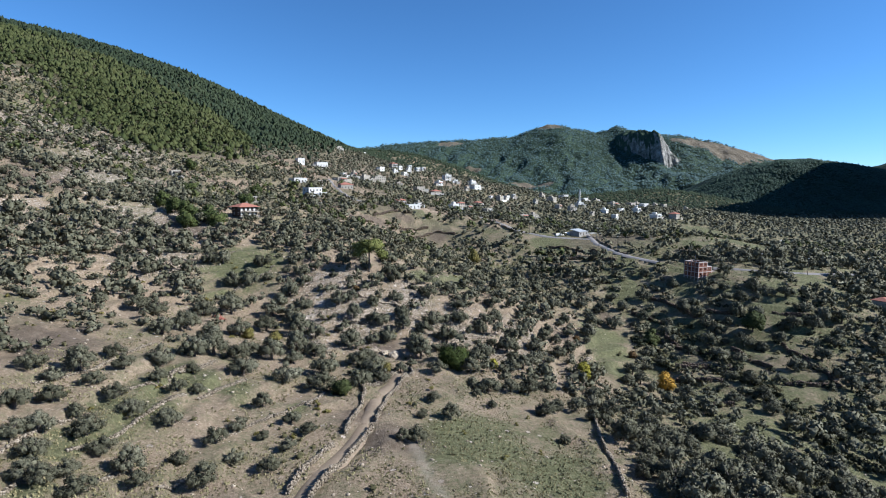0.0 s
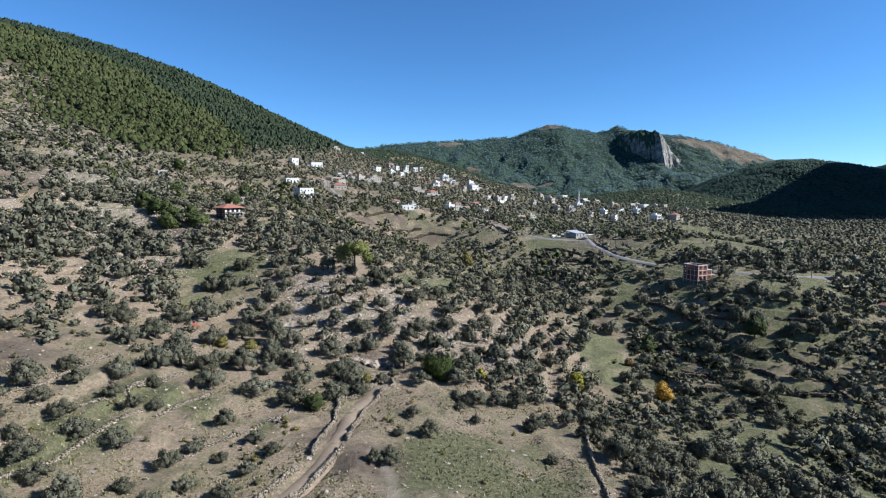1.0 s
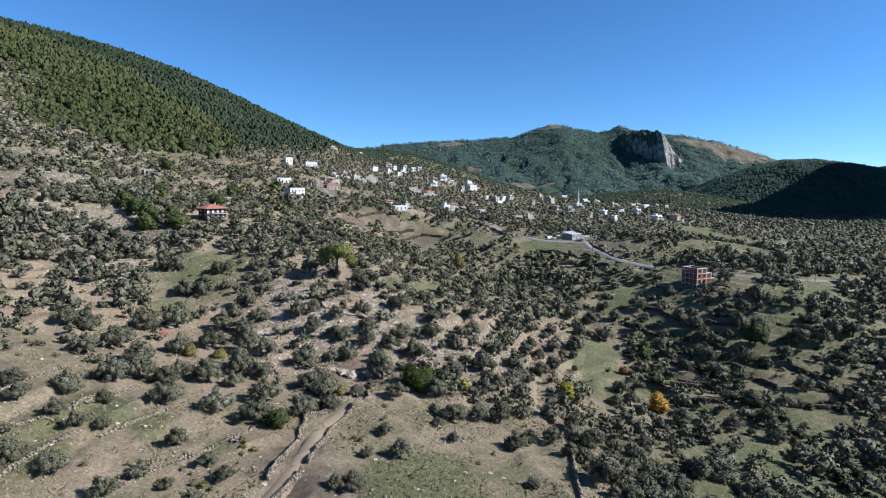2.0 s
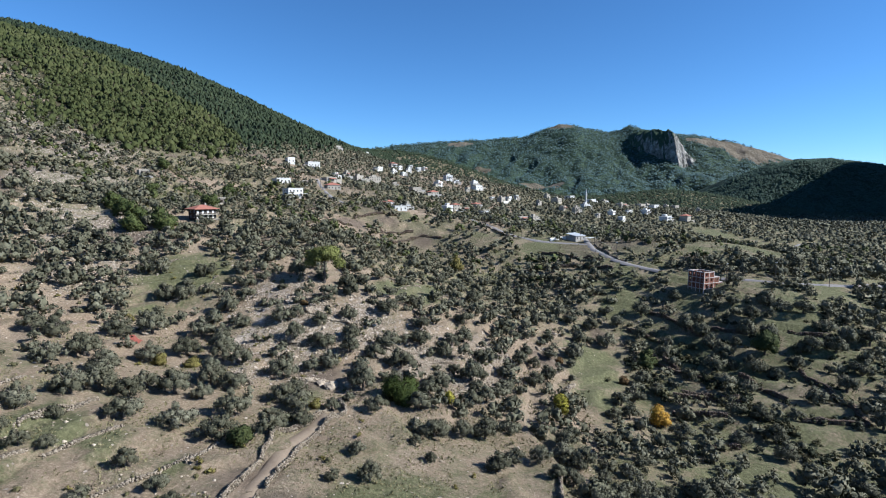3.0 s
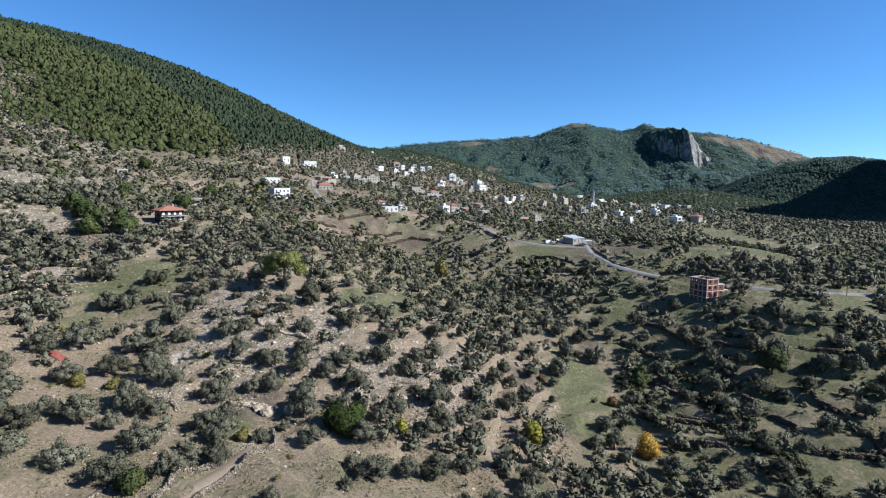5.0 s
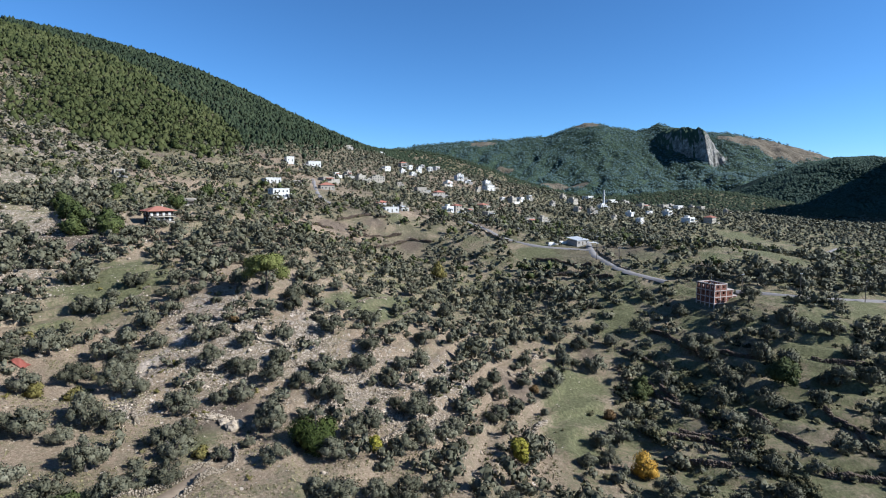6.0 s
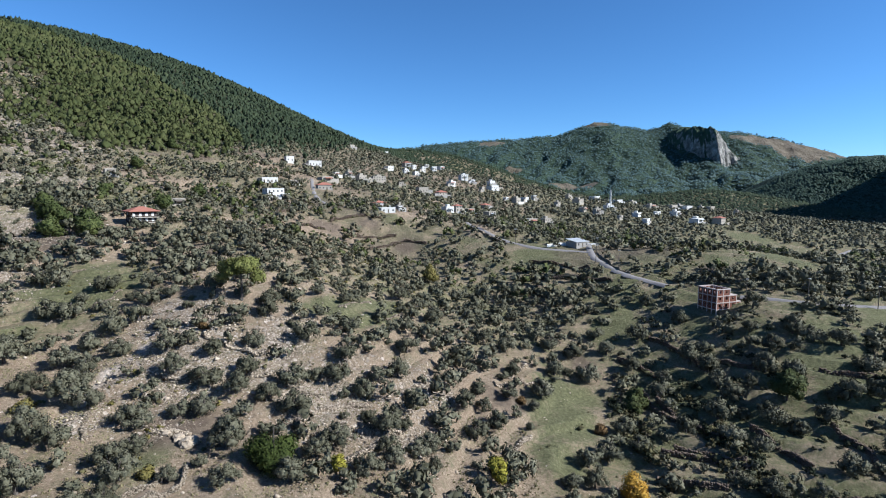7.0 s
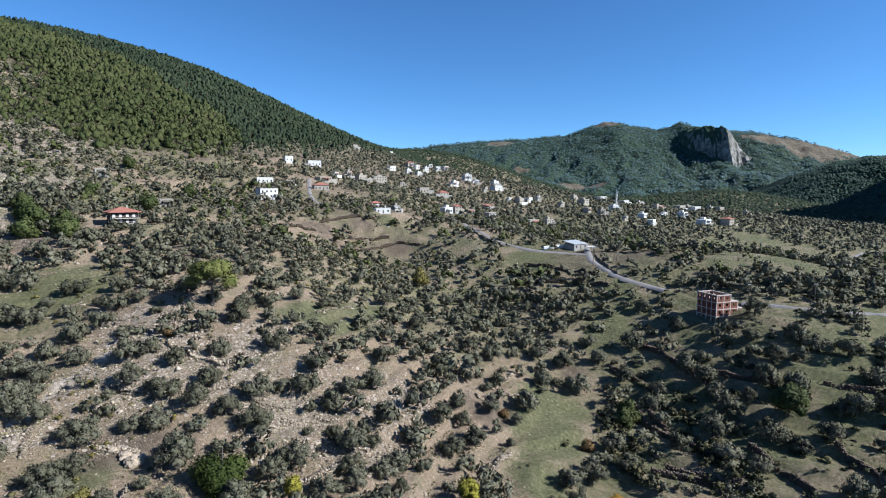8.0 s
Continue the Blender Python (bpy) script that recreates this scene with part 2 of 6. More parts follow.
# Distance haze is painted into these bluish needle colours.
M_HAZED_WOOD = leaf_material("hazed_far_pine_wood", (0.033, 0.057, 0.057), (0.065, 0.097, 0.09), (0.12, 0.15, 0.124), 0.01)
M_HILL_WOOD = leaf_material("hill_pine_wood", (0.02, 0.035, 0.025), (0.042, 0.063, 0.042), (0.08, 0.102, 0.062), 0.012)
M_BARK = plain("olive_bark", (0.048, 0.04, 0.0336), (0.128, 0.112, 0.096), 3.0)
M_RUST = leaf_material("rust_brown_leaves", (0.06, 0.035, 0.016), (0.12, 0.075, 0.03), (0.2, 0.13, 0.055))
M_BROWN = plain("dark_stained_timber", (0.035, 0.025, 0.02), (0.075, 0.055, 0.042), 2.0)
M_STONE = stone_material()
M_WALL_STONE = stone_material("lichened_wall_stone", 0.72)
M_EARTH = plain("banked_earth", (0.062, 0.045, 0.033), (0.16, 0.122, 0.092), 0.8, bumpy=0.8)
M_TRACK = plain("trodden_earth", (0.152, 0.114, 0.0786), (0.251, 0.197, 0.141), 0.7, bumpy=0.5)
M_ASPHALT = plain("pale_worn_asphalt", (0.148, 0.136, 0.127), (0.249, 0.229, 0.222), 0.5, bumpy=0.2)
M_WHITE = plain("white_limewash", (0.43, 0.414, 0.388), (0.6, 0.59, 0.564), 0.7, bumpy=0.15)
M_CREAM = plain("weathered_cream_render", (0.243, 0.218, 0.179), (0.371, 0.339, 0.288), 0.7, bumpy=0.2)
M_GREY = plain("bare_concrete", (0.192, 0.176, 0.16), (0.336, 0.32, 0.296), 0.9, bumpy=0.3)
M_PINKFRAME = plain("raw_concrete_frame", (0.336, 0.272, 0.24), (0.48, 0.416, 0.376), 1.0, bumpy=0.3)
M_BRICK = plain("hollow_red_brick", (0.104, 0.0448, 0.032), (0.2, 0.092, 0.064), 2.0, bumpy=0.4)
M_TILE = plain("red_clay_tiles", (0.208, 0.08, 0.056), (0.336, 0.16, 0.116), 1.6, bumpy=0.4)
M_DARK = plain("dark_opening", (0.012, 0.012, 0.0144), (0.032, 0.032, 0.036), 2.0, 0.4, 0)
M_STRAW = leaf_material("dry_grass_blades", (0.125, 0.112, 0.055), (0.228, 0.2, 0.105), (0.365, 0.322, 0.195), 0.06)
M_WOOD = plain("grey_weathered_wood", (0.072, 0.06, 0.048), (0.16, 0.136, 0.112), 4.0)
M_TARP = plain("faded_red_sheet", (0.136, 0.04, 0.028), (0.216, 0.072, 0.052), 1.5, 0.6)
M_METAL = plain("galvanised_sheet", (0.288, 0.296, 0.304), (0.416, 0.424, 0.432), 1.0, 0.5, 0.1)


# ---- mesh tools ----
def mesh_object(name, verts, faces, mat, parent=None, label="", shade=False, normals=None):
    me = bpy.data.meshes.new(name)
    verts = np.asarray(verts, dtype=np.float32)
    faces = np.asarray(faces, dtype=np.int32)
    n, k = faces.shape
    me.vertices.add(len(verts))
    me.vertices.foreach_set("co", verts.ravel())
    me.loops.add(n * k)
    me.loops.foreach_set("vertex_index", faces.ravel())
    me.polygons.add(n)
    me.polygons.foreach_set("loop_start", np.arange(0, n * k, k, dtype=np.int32))
    me.update(calc_edges=True)
    if shade or normals is not None:
        me.shade_smooth()
    if normals is not None:
        me.normals_split_custom_set_from_vertices(normals.astype(np.float32))
    me.materials.append(mat)
    ob = new(name, me)
    if parent:
        ob.parent = parent
    if label:
        ob["label"] = label
    return ob


def part(name, bm, mat, parent, label=""):
    me = bpy.data.meshes.new(name)
    bm.normal_update()
    bm.to_mesh(me)
    bm.free()
    me.materials.append(mat)
    ob = new(name, me)
    ob.parent = parent
    if label:
        ob["label"] = label
    return ob


def thing(name, m, label, category, group="", kind=""):
    ob = new(name)
    ob.empty_display_size = 0.5
    ob.matrix_world = m
    return tagged(ob, label, category, group, kind)


def box(bm, x0, x1, y0, y1, z0, z1, bevel=0.0):
    r = bmesh.ops.create_cube(bm, size=1.0, matrix=Matrix.Translation(((x0 + x1) / 2, (y0 + y1) / 2, (z0 + z1) / 2)) @ Matrix.Diagonal((x1 - x0, y1 - y0, z1 - z0, 1)))
    if bevel:
        edges = {e for v in r["verts"] for e in v.link_edges}
        bmesh.ops.bevel(bm, geom=list(edges), offset=bevel, segments=1, affect="EDGES")
    return bm


def boxes(*spans):
    bm = bmesh.new()
    for s in spans:
        box(bm, *s)
    return bm


def rod(bm, a, b, r0, r1, n=6):
    a, b = Vector(a), Vector(b)
    q = (b - a).to_track_quat("Z", "Y").to_matrix()
    ring = []
    for p, r in ((a, r0), (b, r1)):
        ring.append([bm.verts.new(p + q @ Vector((r * math.cos(2 * math.pi * i / n), r * math.sin(2 * math.pi * i / n), 0))) for i in range(n)])
    for i in range(n):
        bm.faces.new((ring[0][i], ring[0][(i + 1) % n], ring[1][(i + 1) % n], ring[1][i]))
    bm.faces.new(ring[1])
    bm.faces.new(ring[0][::-1])


rng = np.random.default_rng(7)
GOLD = (1 + 5 ** 0.5) / 2
ICO_V = np.array([(-1, GOLD, 0), (1, GOLD, 0), (-1, -GOLD, 0), (1, -GOLD, 0), (0, -1, GOLD), (0, 1, GOLD), (0, -1, -GOLD), (0, 1, -GOLD), (GOLD, 0, -1), (GOLD, 0, 1), (-GOLD, 0, -1), (-GOLD, 0, 1)]) / 1.902
_hull = []
for i in range(12):
    for j in range(i + 1, 12):
        for k in range(j + 1, 12):
            d = [np.linalg.norm(ICO_V[a] - ICO_V[b]) for a, b in ((i, j), (j, k), (i, k))]
            if max(d) < 1.1:
                up = np.dot(np.cross(ICO_V[j] - ICO_V[i], ICO_V[k] - ICO_V[i]), ICO_V[i])
                _hull.append((i, j, k) if up > 0 else (i, k, j))
ICO_F = np.array(_hull)


def leaf_cloud(gen, centres, radii, cards, size, core=0.78, flat=1.0):
    """A crown: ragged cores wrapped in many small leaf sprays. Triangles only."""
    vs, fs, ns, n = [], [], [], 0
    mid = np.mean(centres, axis=0) - (0, 0, 0.1 * np.max(radii))
    for c, r in zip(centres, radii):
        v = ICO_V * (r * core * gen.uniform(0.6, 1.15, (12, 1)))
        v[:, 2] *= flat
        vs.append(v + c)
        fs.append(ICO_F + n)
        ns.append(ICO_V * 0.8 + 0.5 * (c - mid) / (np.max(np.abs(centres - mid)) + 1e-6))
        n += 12
    share = np.array(radii) ** 2
    pick = gen.choice(len(radii), cards, p=share / share.sum())
    d = gen.normal(size=(cards, 3))
    d[:, 2] += 0.2
    d /= np.linalg.norm(d, axis=1, keepdims=True)
    r = np.array(radii)[pick][:, None]
    p = d * r * gen.uniform(max(0.5, core - 0.06), 1.17, (cards, 1))
    p[:, 2] *= flat
    p += np.array(centres)[pick]
    out = d + gen.normal(size=(cards, 3)) * 0.42
    a = np.cross(out, gen.normal(size=(cards, 3)))
    a /= np.linalg.norm(a, axis=1, keepdims=True)
    b = np.cross(out, a)
    b /= np.linalg.norm(b, axis=1, keepdims=True) + 1e-9
    s = size * gen.uniform(0.6, 1.3, (cards, 1))
    tri = np.stack([p - a * s - b * s * 0.35, p + a * s * 0.9 - b * s * 0.3, p + b * s * 0.85 + a * s * gen.uniform(-0.5, 0.5, (cards, 1))], 1)
    way = d * 0.8 + 0.5 * (np.array(centres)[pick] - mid) / (np.max(np.abs(centres - mid)) + 1e-6) + gen.normal(size=(cards, 3)) * 0.3
    turned = np.einsum("ij,ij->i", np.cross(tri[:, 1] - tri[:, 0], tri[:, 2] - tri[:, 0]), way) < 0
    tri[turned] = tri[turned][:, ::-1]
    vs.append(tri.reshape(-1, 3))
    fs.append(n + 3 * np.arange(cards)[:, None] + np.array([[0, 1, 2]]))
    ns.append(np.repeat(way, 3, axis=0))
    ns = np.concatenate(ns)
    return np.concatenate(vs), np.concatenate(fs), ns / (np.linalg.norm(ns, axis=1, keepdims=True) + 1e-9)


def olive_crown(seed, cards, size, lobes):
    """A crown one metre broad, its foot at the ground."""
    gen = np.random.default_rng(seed)
    c, r = [], []
    skew = gen.uniform(0.8, 1.2, 2)
    for i in range(lobes):
        q = math.sqrt((i + 0.2) / lobes)
        a = i * 2.4 + gen.uniform(-0.4, 0.4)
        d = 0.37 * q * gen.uniform(0.8, 1.12)
        c.append((skew[0] * d * math.cos(a), skew[1] * d * math.sin(a), 0.17 + gen.uniform(0.0, 0.42) * (1.15 - 0.75 * q)))
        r.append(gen.uniform(0.11, 0.2) * (1.22 if lobes < 7 else 1.0 if lobes < 16 else 0.82))
    return leaf_cloud(gen, np.array(c), r, cards, size, 0.74 if cards > 100 else 0.8, 0.95)


def olive_trunk(seed):
    gen = np.random.default_rng(seed)
    bm = bmesh.new()
    lean = gen.uniform(-0.05, 0.05, 2)
    fork = (lean[0], lean[1], 0.2)
    rod(bm, (0, 0, -0.06), fork, 0.05, 0.036, 7)
    for i in range(3):
        a = 2.1 * i + gen.uniform(-0.4, 0.4)
        rod(bm, fork, (lean[0] + 0.2 * math.cos(a), lean[1] + 0.2 * math.sin(a), 0.46), 0.03, 0.012, 5)
    return bm


def merged(name, variants, places, mat, label, category, kind="stuff"):
    """Many low trees or stones as one object. places: x, y, z, width, height factor, turn, variant."""
    vs, fs, ns, n = [], [], [], 0
    for x, y, z, w, h, turn, k in places:
        v, f = variants[int(k)][:2]
        ca, sa = math.cos(turn) * w, math.sin(turn) * w
        o = np.empty_like(v)
        o[:, 0] = v[:, 0] * ca - v[:, 1] * sa + x
        o[:, 1] = v[:, 0] * sa + v[:, 1] * ca + y
        o[:, 2] = v[:, 2] * w * h + z
        vs.append(o)
        fs.append(f + n)
        if len(variants[int(k)]) > 2:
            q = variants[int(k)][2]
            ca, sa = math.cos(turn), math.sin(turn)
            ns.append(np.stack([q[:, 0] * ca - q[:, 1] * sa, q[:, 0] * sa + q[:, 1] * ca, q[:, 2]], 1))
        n += len(v)
    ob = mesh_object(name, np.concatenate(vs), np.concatenate(fs), mat, normals=np.concatenate(ns) if ns else None)
    return tagged(ob, label, category, "", kind)


# ---- where things stand ----
GROVE_LANE = [(-61.2, 77.3, 5.9), (-56.4, 78.2, 6.2), (-64.5, 78.3, 6.8), (-61.5, 83.3, 5.4), (-50.8, 85, 4.6), (-68.6, 85.3, 6.5), (-41.6, 87.9, 6.8), (-74.4, 88.6, 5.9), (-54.7, 89.3, 7.2), (-61.7, 92.5, 5.8), (-73.2, 93.1, 6.9), (-49.1, 95.1, 4.8), (-66.8, 96.3, 7.3), (-32.9, 96.4, 5.1), (-40, 98.2, 4.8), (-82.2, 99.1, 7.4), (-72.3, 101.3, 4.6), (-45.8, 103.3, 5.5), (-78.1, 103.4, 7), (-31.6, 104.3, 4.9), (-56.8, 106.5, 7.1), (-64.4, 106.8, 7.3), (-37.9, 108.3, 3.5), (-44, 110.6, 5.3), (-8.4, 110.9, 4.3), (-70.4, 111, 5.7), (-5.5, 111.5, 5.9), (-84.2, 111.9, 6), (-29.3, 112.2, 4.8), (-76.7, 113.4, 5.9), (-90.2, 114.1, 7.3), (-34.3, 117, 5.4), (-82.3, 117.8, 8.7)]
GROVE_TERRACE = [(-61.5, 120.1, 4.8), (-42.2, 121.1, 5.6), (-66.6, 121.4, 5.5), (-57.6, 122, 4.5), (29.6, 122.9, 4.3), (-75.4, 123.1, 5.7), (-4.7, 124.3, 3.7), (2.2, 126.7, 5.6), (-81.4, 129.5, 5.4), (-63.2, 131.5, 4.3), (-71.7, 132.4, 7.6), (-2.2, 136.2, 4.1), (-32.3, 136.7, 8.7), (-41, 137.3, 8.3), (-52.8, 137.7, 8.3), (13.4, 138.2, 3.1), (-22.4, 139.3, 6.4), (41, 139.4, 5.7), (28.1, 140.1, 7.1), (44.7, 140.4, 6.4), (-67.6, 142.3, 8.2), (86.9, 143.5, 8.7), (-22, 144.7, 6.4), (9.7, 144.7, 3.2), (32.5, 146.1, 5.7), (-64.7, 147.6, 8.7), (-17.5, 147.7, 6.5), (38.6, 147.7, 6.7), (-58.6, 148, 6.8), (-33.7, 148.3, 7.8), (13.6, 151.9, 8.1), (8.9, 152.7, 4.1), (-57.4, 154.2, 6.2)]
GROVE_SLOPE = [(-50.7, 154.5, 8.7), (-44.2, 154.8, 6), (20.7, 155, 5.5), (-83.4, 156.3, 7.7), (26.1, 156.3, 7), (-20.9, 156.6, 6.9), (-69.5, 157.1, 8.7), (-1.5, 158.8, 5.7), (-12.7, 158.8, 4.4), (122.2, 158.9, 8.7), (47.3, 160.5, 7.4), (-26.1, 160.9, 7.1), (32.6, 161.2, 7.3), (-39.9, 163.4, 7), (-45.8, 163.5, 7.9), (113.3, 164.3, 8.7), (9, 164.6, 7.3), (-9.8, 165.1, 3.8), (-80.5, 165.4, 8.7), (-24.2, 166, 6), (-66.4, 171, 7), (110.3, 171.3, 8.7), (-6.9, 171.7, 8.5), (22.8, 172.8, 6.2), (-100.2, 172.9, 7.8), (-94.7, 173.9, 8.6), (11.2, 174.6, 6.2), (-31, 175, 8.7), (146, 175.8, 8.7), (-9.5, 177.1, 6), (-48.6, 177.3, 8.5), (-43.1, 177.3, 6.8), (27.7, 177.6, 6.1)]
GROVE_ROCKS = [(101.4, 179.2, 8.7), (-60.4, 179.8, 8.1), (13.9, 180.6, 8.1), (46.2, 180.8, 4.2), (-24, 181.5, 5.5), (113.4, 181.6, 8.7), (86.1, 182, 8.7), (36.2, 182.3, 4.5), (-19.1, 183.2, 6.7), (25, 183.2, 6.4), (-83.8, 184.5, 8.7), (31.9, 184.9, 6.7), (-52.5, 185.9, 7.4), (148.1, 186.8, 8.7), (1.6, 188.4, 8.4), (-34.9, 188.7, 3.4), (23.6, 189.2, 8.5), (-76.3, 190, 8.7), (33.9, 190, 8.7), (68.1, 190.2, 6.3), (12.9, 190.4, 2.7), (-14.1, 190.5, 6.9), (-6.9, 190.9, 6.4), (114.3, 191.8, 8.7), (-55.2, 192, 6.8), (74, 192.7, 7.4), (18.2, 192.7, 4.8), (-62.1, 193, 8.5), (-23.6, 193.2, 8.7), (-32.6, 193.5, 7.1), (126.5, 193.8, 6.2), (27.2, 194.3, 4.8), (24.2, 195.4, 5.5)]
GROVE_VALLEY = [(108.5, 197.1, 8.7), (-15.4, 198.8, 7.6), (135.9, 199.6, 8.6), (-3.4, 199.8, 8.7), (-52.7, 200.7, 7), (73.7, 200.9, 8.7), (45.1, 201.5, 8.5), (-62.2, 202.3, 7.3), (-39.7, 202.3, 8.3), (-26.8, 202.8, 6.4), (14.5, 203, 7.3), (149, 203.5, 8.7), (1.1, 204.5, 6), (-35.5, 205.3, 6.7), (6.6, 205.8, 8.2), (50.2, 207.1, 8.5), (80.2, 207.1, 8.7), (26.9, 207.4, 5.9), (-60.3, 208.9, 8.7), (120.5, 209.9, 6.5), (-18.5, 210, 6.5), (17.2, 210.2, 7.6), (89, 210.7, 7.2), (59.6, 211, 3.8), (159.6, 211.7, 8.7), (41.3, 212.3, 7.8), (-84.9, 213.9, 8.7), (-78.3, 214.3, 8.1), (-56.4, 214.5, 7.5), (46.8, 214.6, 5.3), (114.5, 215, 8.7), (132, 215, 6.9), (6.3, 215.3, 8.7)]
GROVE_FIELDS = [(139.8, 216.5, 8.1), (21.6, 217, 7.9), (-5.9, 217.7, 8.7), (127.3, 219.5, 8.7), (104.1, 219.8, 6.6), (87.1, 220.3, 7.4), (44.8, 220.5, 6.3), (-72.7, 221.2, 6), (61.3, 221.2, 4.5), (157.5, 222.4, 8.7), (114.3, 223.3, 8.7), (-46.1, 223.5, 4.1), (120.9, 223.7, 5.2), (150.1, 223.9, 7.3), (-20.8, 224.1, 7.9), (54.1, 224.2, 6.5), (-82, 224.3, 5.2), (146.5, 224.5, 7.2), (-59.7, 224.8, 7.9), (-66.6, 226.3, 4.1), (173.3, 227.5, 8.7), (-54.6, 227.9, 6.2), (165.6, 228, 8.7), (-100.3, 228.8, 8.7), (120.5, 229.3, 8.7), (64.2, 230.1, 8.6), (-78.5, 230.5, 8.7), (21.7, 230.8, 8.4), (-95.6, 231, 8.7), (3.1, 231.8, 7.8), (126.7, 233, 5.5), (89.6, 233.2, 5.2), (139.4, 233.3, 8.5)]
GROVE_UPPER = [(-23.6, 233.5, 8.7), (161.6, 234.6, 8.7), (-33.6, 234.6, 5.6), (-65.2, 234.7, 8.2), (52.2, 234.7, 4.3), (-44.1, 236.6, 8.7), (120, 237.7, 8.3), (55.5, 238.3, 6.1), (133.9, 239, 8.7), (102.7, 239.6, 8.2), (69.6, 241.3, 3.2), (105.5, 245, 6), (159.7, 245.2, 8.7), (138.7, 245.4, 7.9), (48.1, 245.7, 6.3), (119.4, 245.8, 8.7), (69.9, 246.2, 7.4), (81.3, 246.9, 8.7), (153.2, 249, 8.7), (74.7, 249, 4.1), (-4.7, 251.9, 4.3), (115.9, 252.3, 8.7), (-13.8, 252.4, 5.9), (96.9, 253.2, 7.4), (149, 253.5, 8.7), (53.4, 253.8, 7.6), (120.8, 254.2, 7), (45.6, 255.7, 8.7), (137.1, 257, 6.2), (77.4, 259.8, 8.7), (69.5, 262.6, 8.7), (90.3, 263, 7.6), (26.6, 264.4, 8.7)]
GROVE_FAR = [(65.2, 268.2, 8.1), (103.1, 269.9, 8.4), (144, 270.9, 8.2), (87.9, 273, 7.4), (120.1, 275.4, 8.1), (10.6, 280.4, 8.7), (112, 292.7, 7.1)]
LANE_WALL_A = [(-13.5, 159.7), (-16.4, 146.9), (-21.1, 140.8), (-20.2, 134.6), (-20.3, 125.5), (-20.8, 116.3), (-21.3, 112.3)]
LANE_WALL_B = [(-22.8, 107.2), (-24.7, 100.2), (-26.6, 94.7), (-27.1, 88.6)]
LANE_WALL_C = [(-11.8, 163.7), (-9, 157.3), (-10.1, 153.8), (-12.8, 142.1), (-14.7, 131.1), (-15.2, 118.4)]
LANE_WALL_D = [(-15.6, 115.6), (-18.1, 107.6), (-20.1, 99.4), (-22.3, 89.8), (-23, 86.8)]
LANE = [(-12.8, 154.1), (-14.6, 144.9), (-16.9, 135.4), (-17.2, 126), (-17.9, 118.1), (-18.5, 111.3), (-20.4, 103.9), (-22.7, 96), (-24, 88.8), (-24.4, 84.8)]
FIELD_WALL = [(42.2, 142.9), (40.3, 131.2), (39.1, 120.4), (37.6, 109.4), (36.6, 101.4), (36.1, 97.7)]
FIELD_TRACK = [(-10.5, 115.5), (-6.4, 111.4), (-4.3, 104.8), (-2.7, 96.2), (0.8, 89.2)]
TERRACE_WALL_A = [(-72.7, 83.9), (-73.7, 93.9), (-72.2, 100.8), (-70.6, 103.3)]
TERRACE_WALL_B = [(-85.5, 108.5), (-83.3, 113.7), (-81.6, 118.5), (-81.1, 126), (-80.9, 135), (-79.8, 145.2)]
TERRACE_WALL_C = [(-71, 114.4), (-65.5, 121.9), (-65.9, 126.6), (-64.1, 134.7), (-61.7, 142.9)]
TERRACE_WALL_D = [(-66.3, 90.4), (-63, 97.9), (-61.2, 113.4), (-59.3, 119.7)]
TERRACE_WALL_E = [(-56.6, 119.5), (-54, 126), (-50.7, 132.5)]
TERRACE_WALL_F = [(-46, 104.8), (-41.7, 114.1), (-37.2, 120), (-31.4, 129)]
TERRACE_WALL_G = [(-64.1, 73.4), (-65, 78), (-65.1, 80.9)]
TERRACE_WALL_H = [(-57.1, 82.9), (-56, 88.8)]
TERRACE_WALL_I = [(-46.9, 84.4), (-45.4, 90.1)]
TERRACE_WALL_J = [(-82.6, 210.2), (-79.4, 216.1), (-75.9, 222.6), (-73.2, 230.7)]
TERRACE_WALL_K = [(-104.6, 230.7), (-98.7, 235), (-93.4, 240.6)]
TERRACE_WALL_L = [(-65, 128.2), (-63.4, 134.3), (-61.8, 139.8)]
TERRACE_WALL_M = [(-56.4, 119.8), (-55.3, 124), (-53.1, 128.1), (-50.2, 133.4)]
TERRACE_WALL_N = [(-32.7, 124.5), (-31.2, 129.7), (-30.8, 135.6)]
TERRACE_WALL_O = [(-4.6, 246), (-1.2, 256.3), (2.3, 265.6)]
TERRACE_WALL_P = [(11.2, 251.3), (15.3, 268.6), (16.4, 273.7)]
TERRACE_WALL_Q = [(5.6, 193.4), (10.7, 196.5), (16, 199.3)]
TERRACE_WALL_R = [(-4.9, 198), (3.7, 198.1), (9.4, 206.1)]
TERRACE_WALL_S = [(-25.9, 173.6), (-18.7, 173.9), (-13.9, 172.4)]
TERRACE_WALL_T = [(17.9, 175.3), (20, 179.3)]
TERRACE_WALL_U = [(-18.6, 161.7), (-13.9, 159.4)]
TERRACE_WALL_V = [(-36.1, 167), (-39.6, 170.9), (-41.1, 174.2)]
TERRACE_WALL_W = [(-36.1, 191.9), (-27.5, 192.1), (-20.6, 194.9), (-14.1, 198.9)]
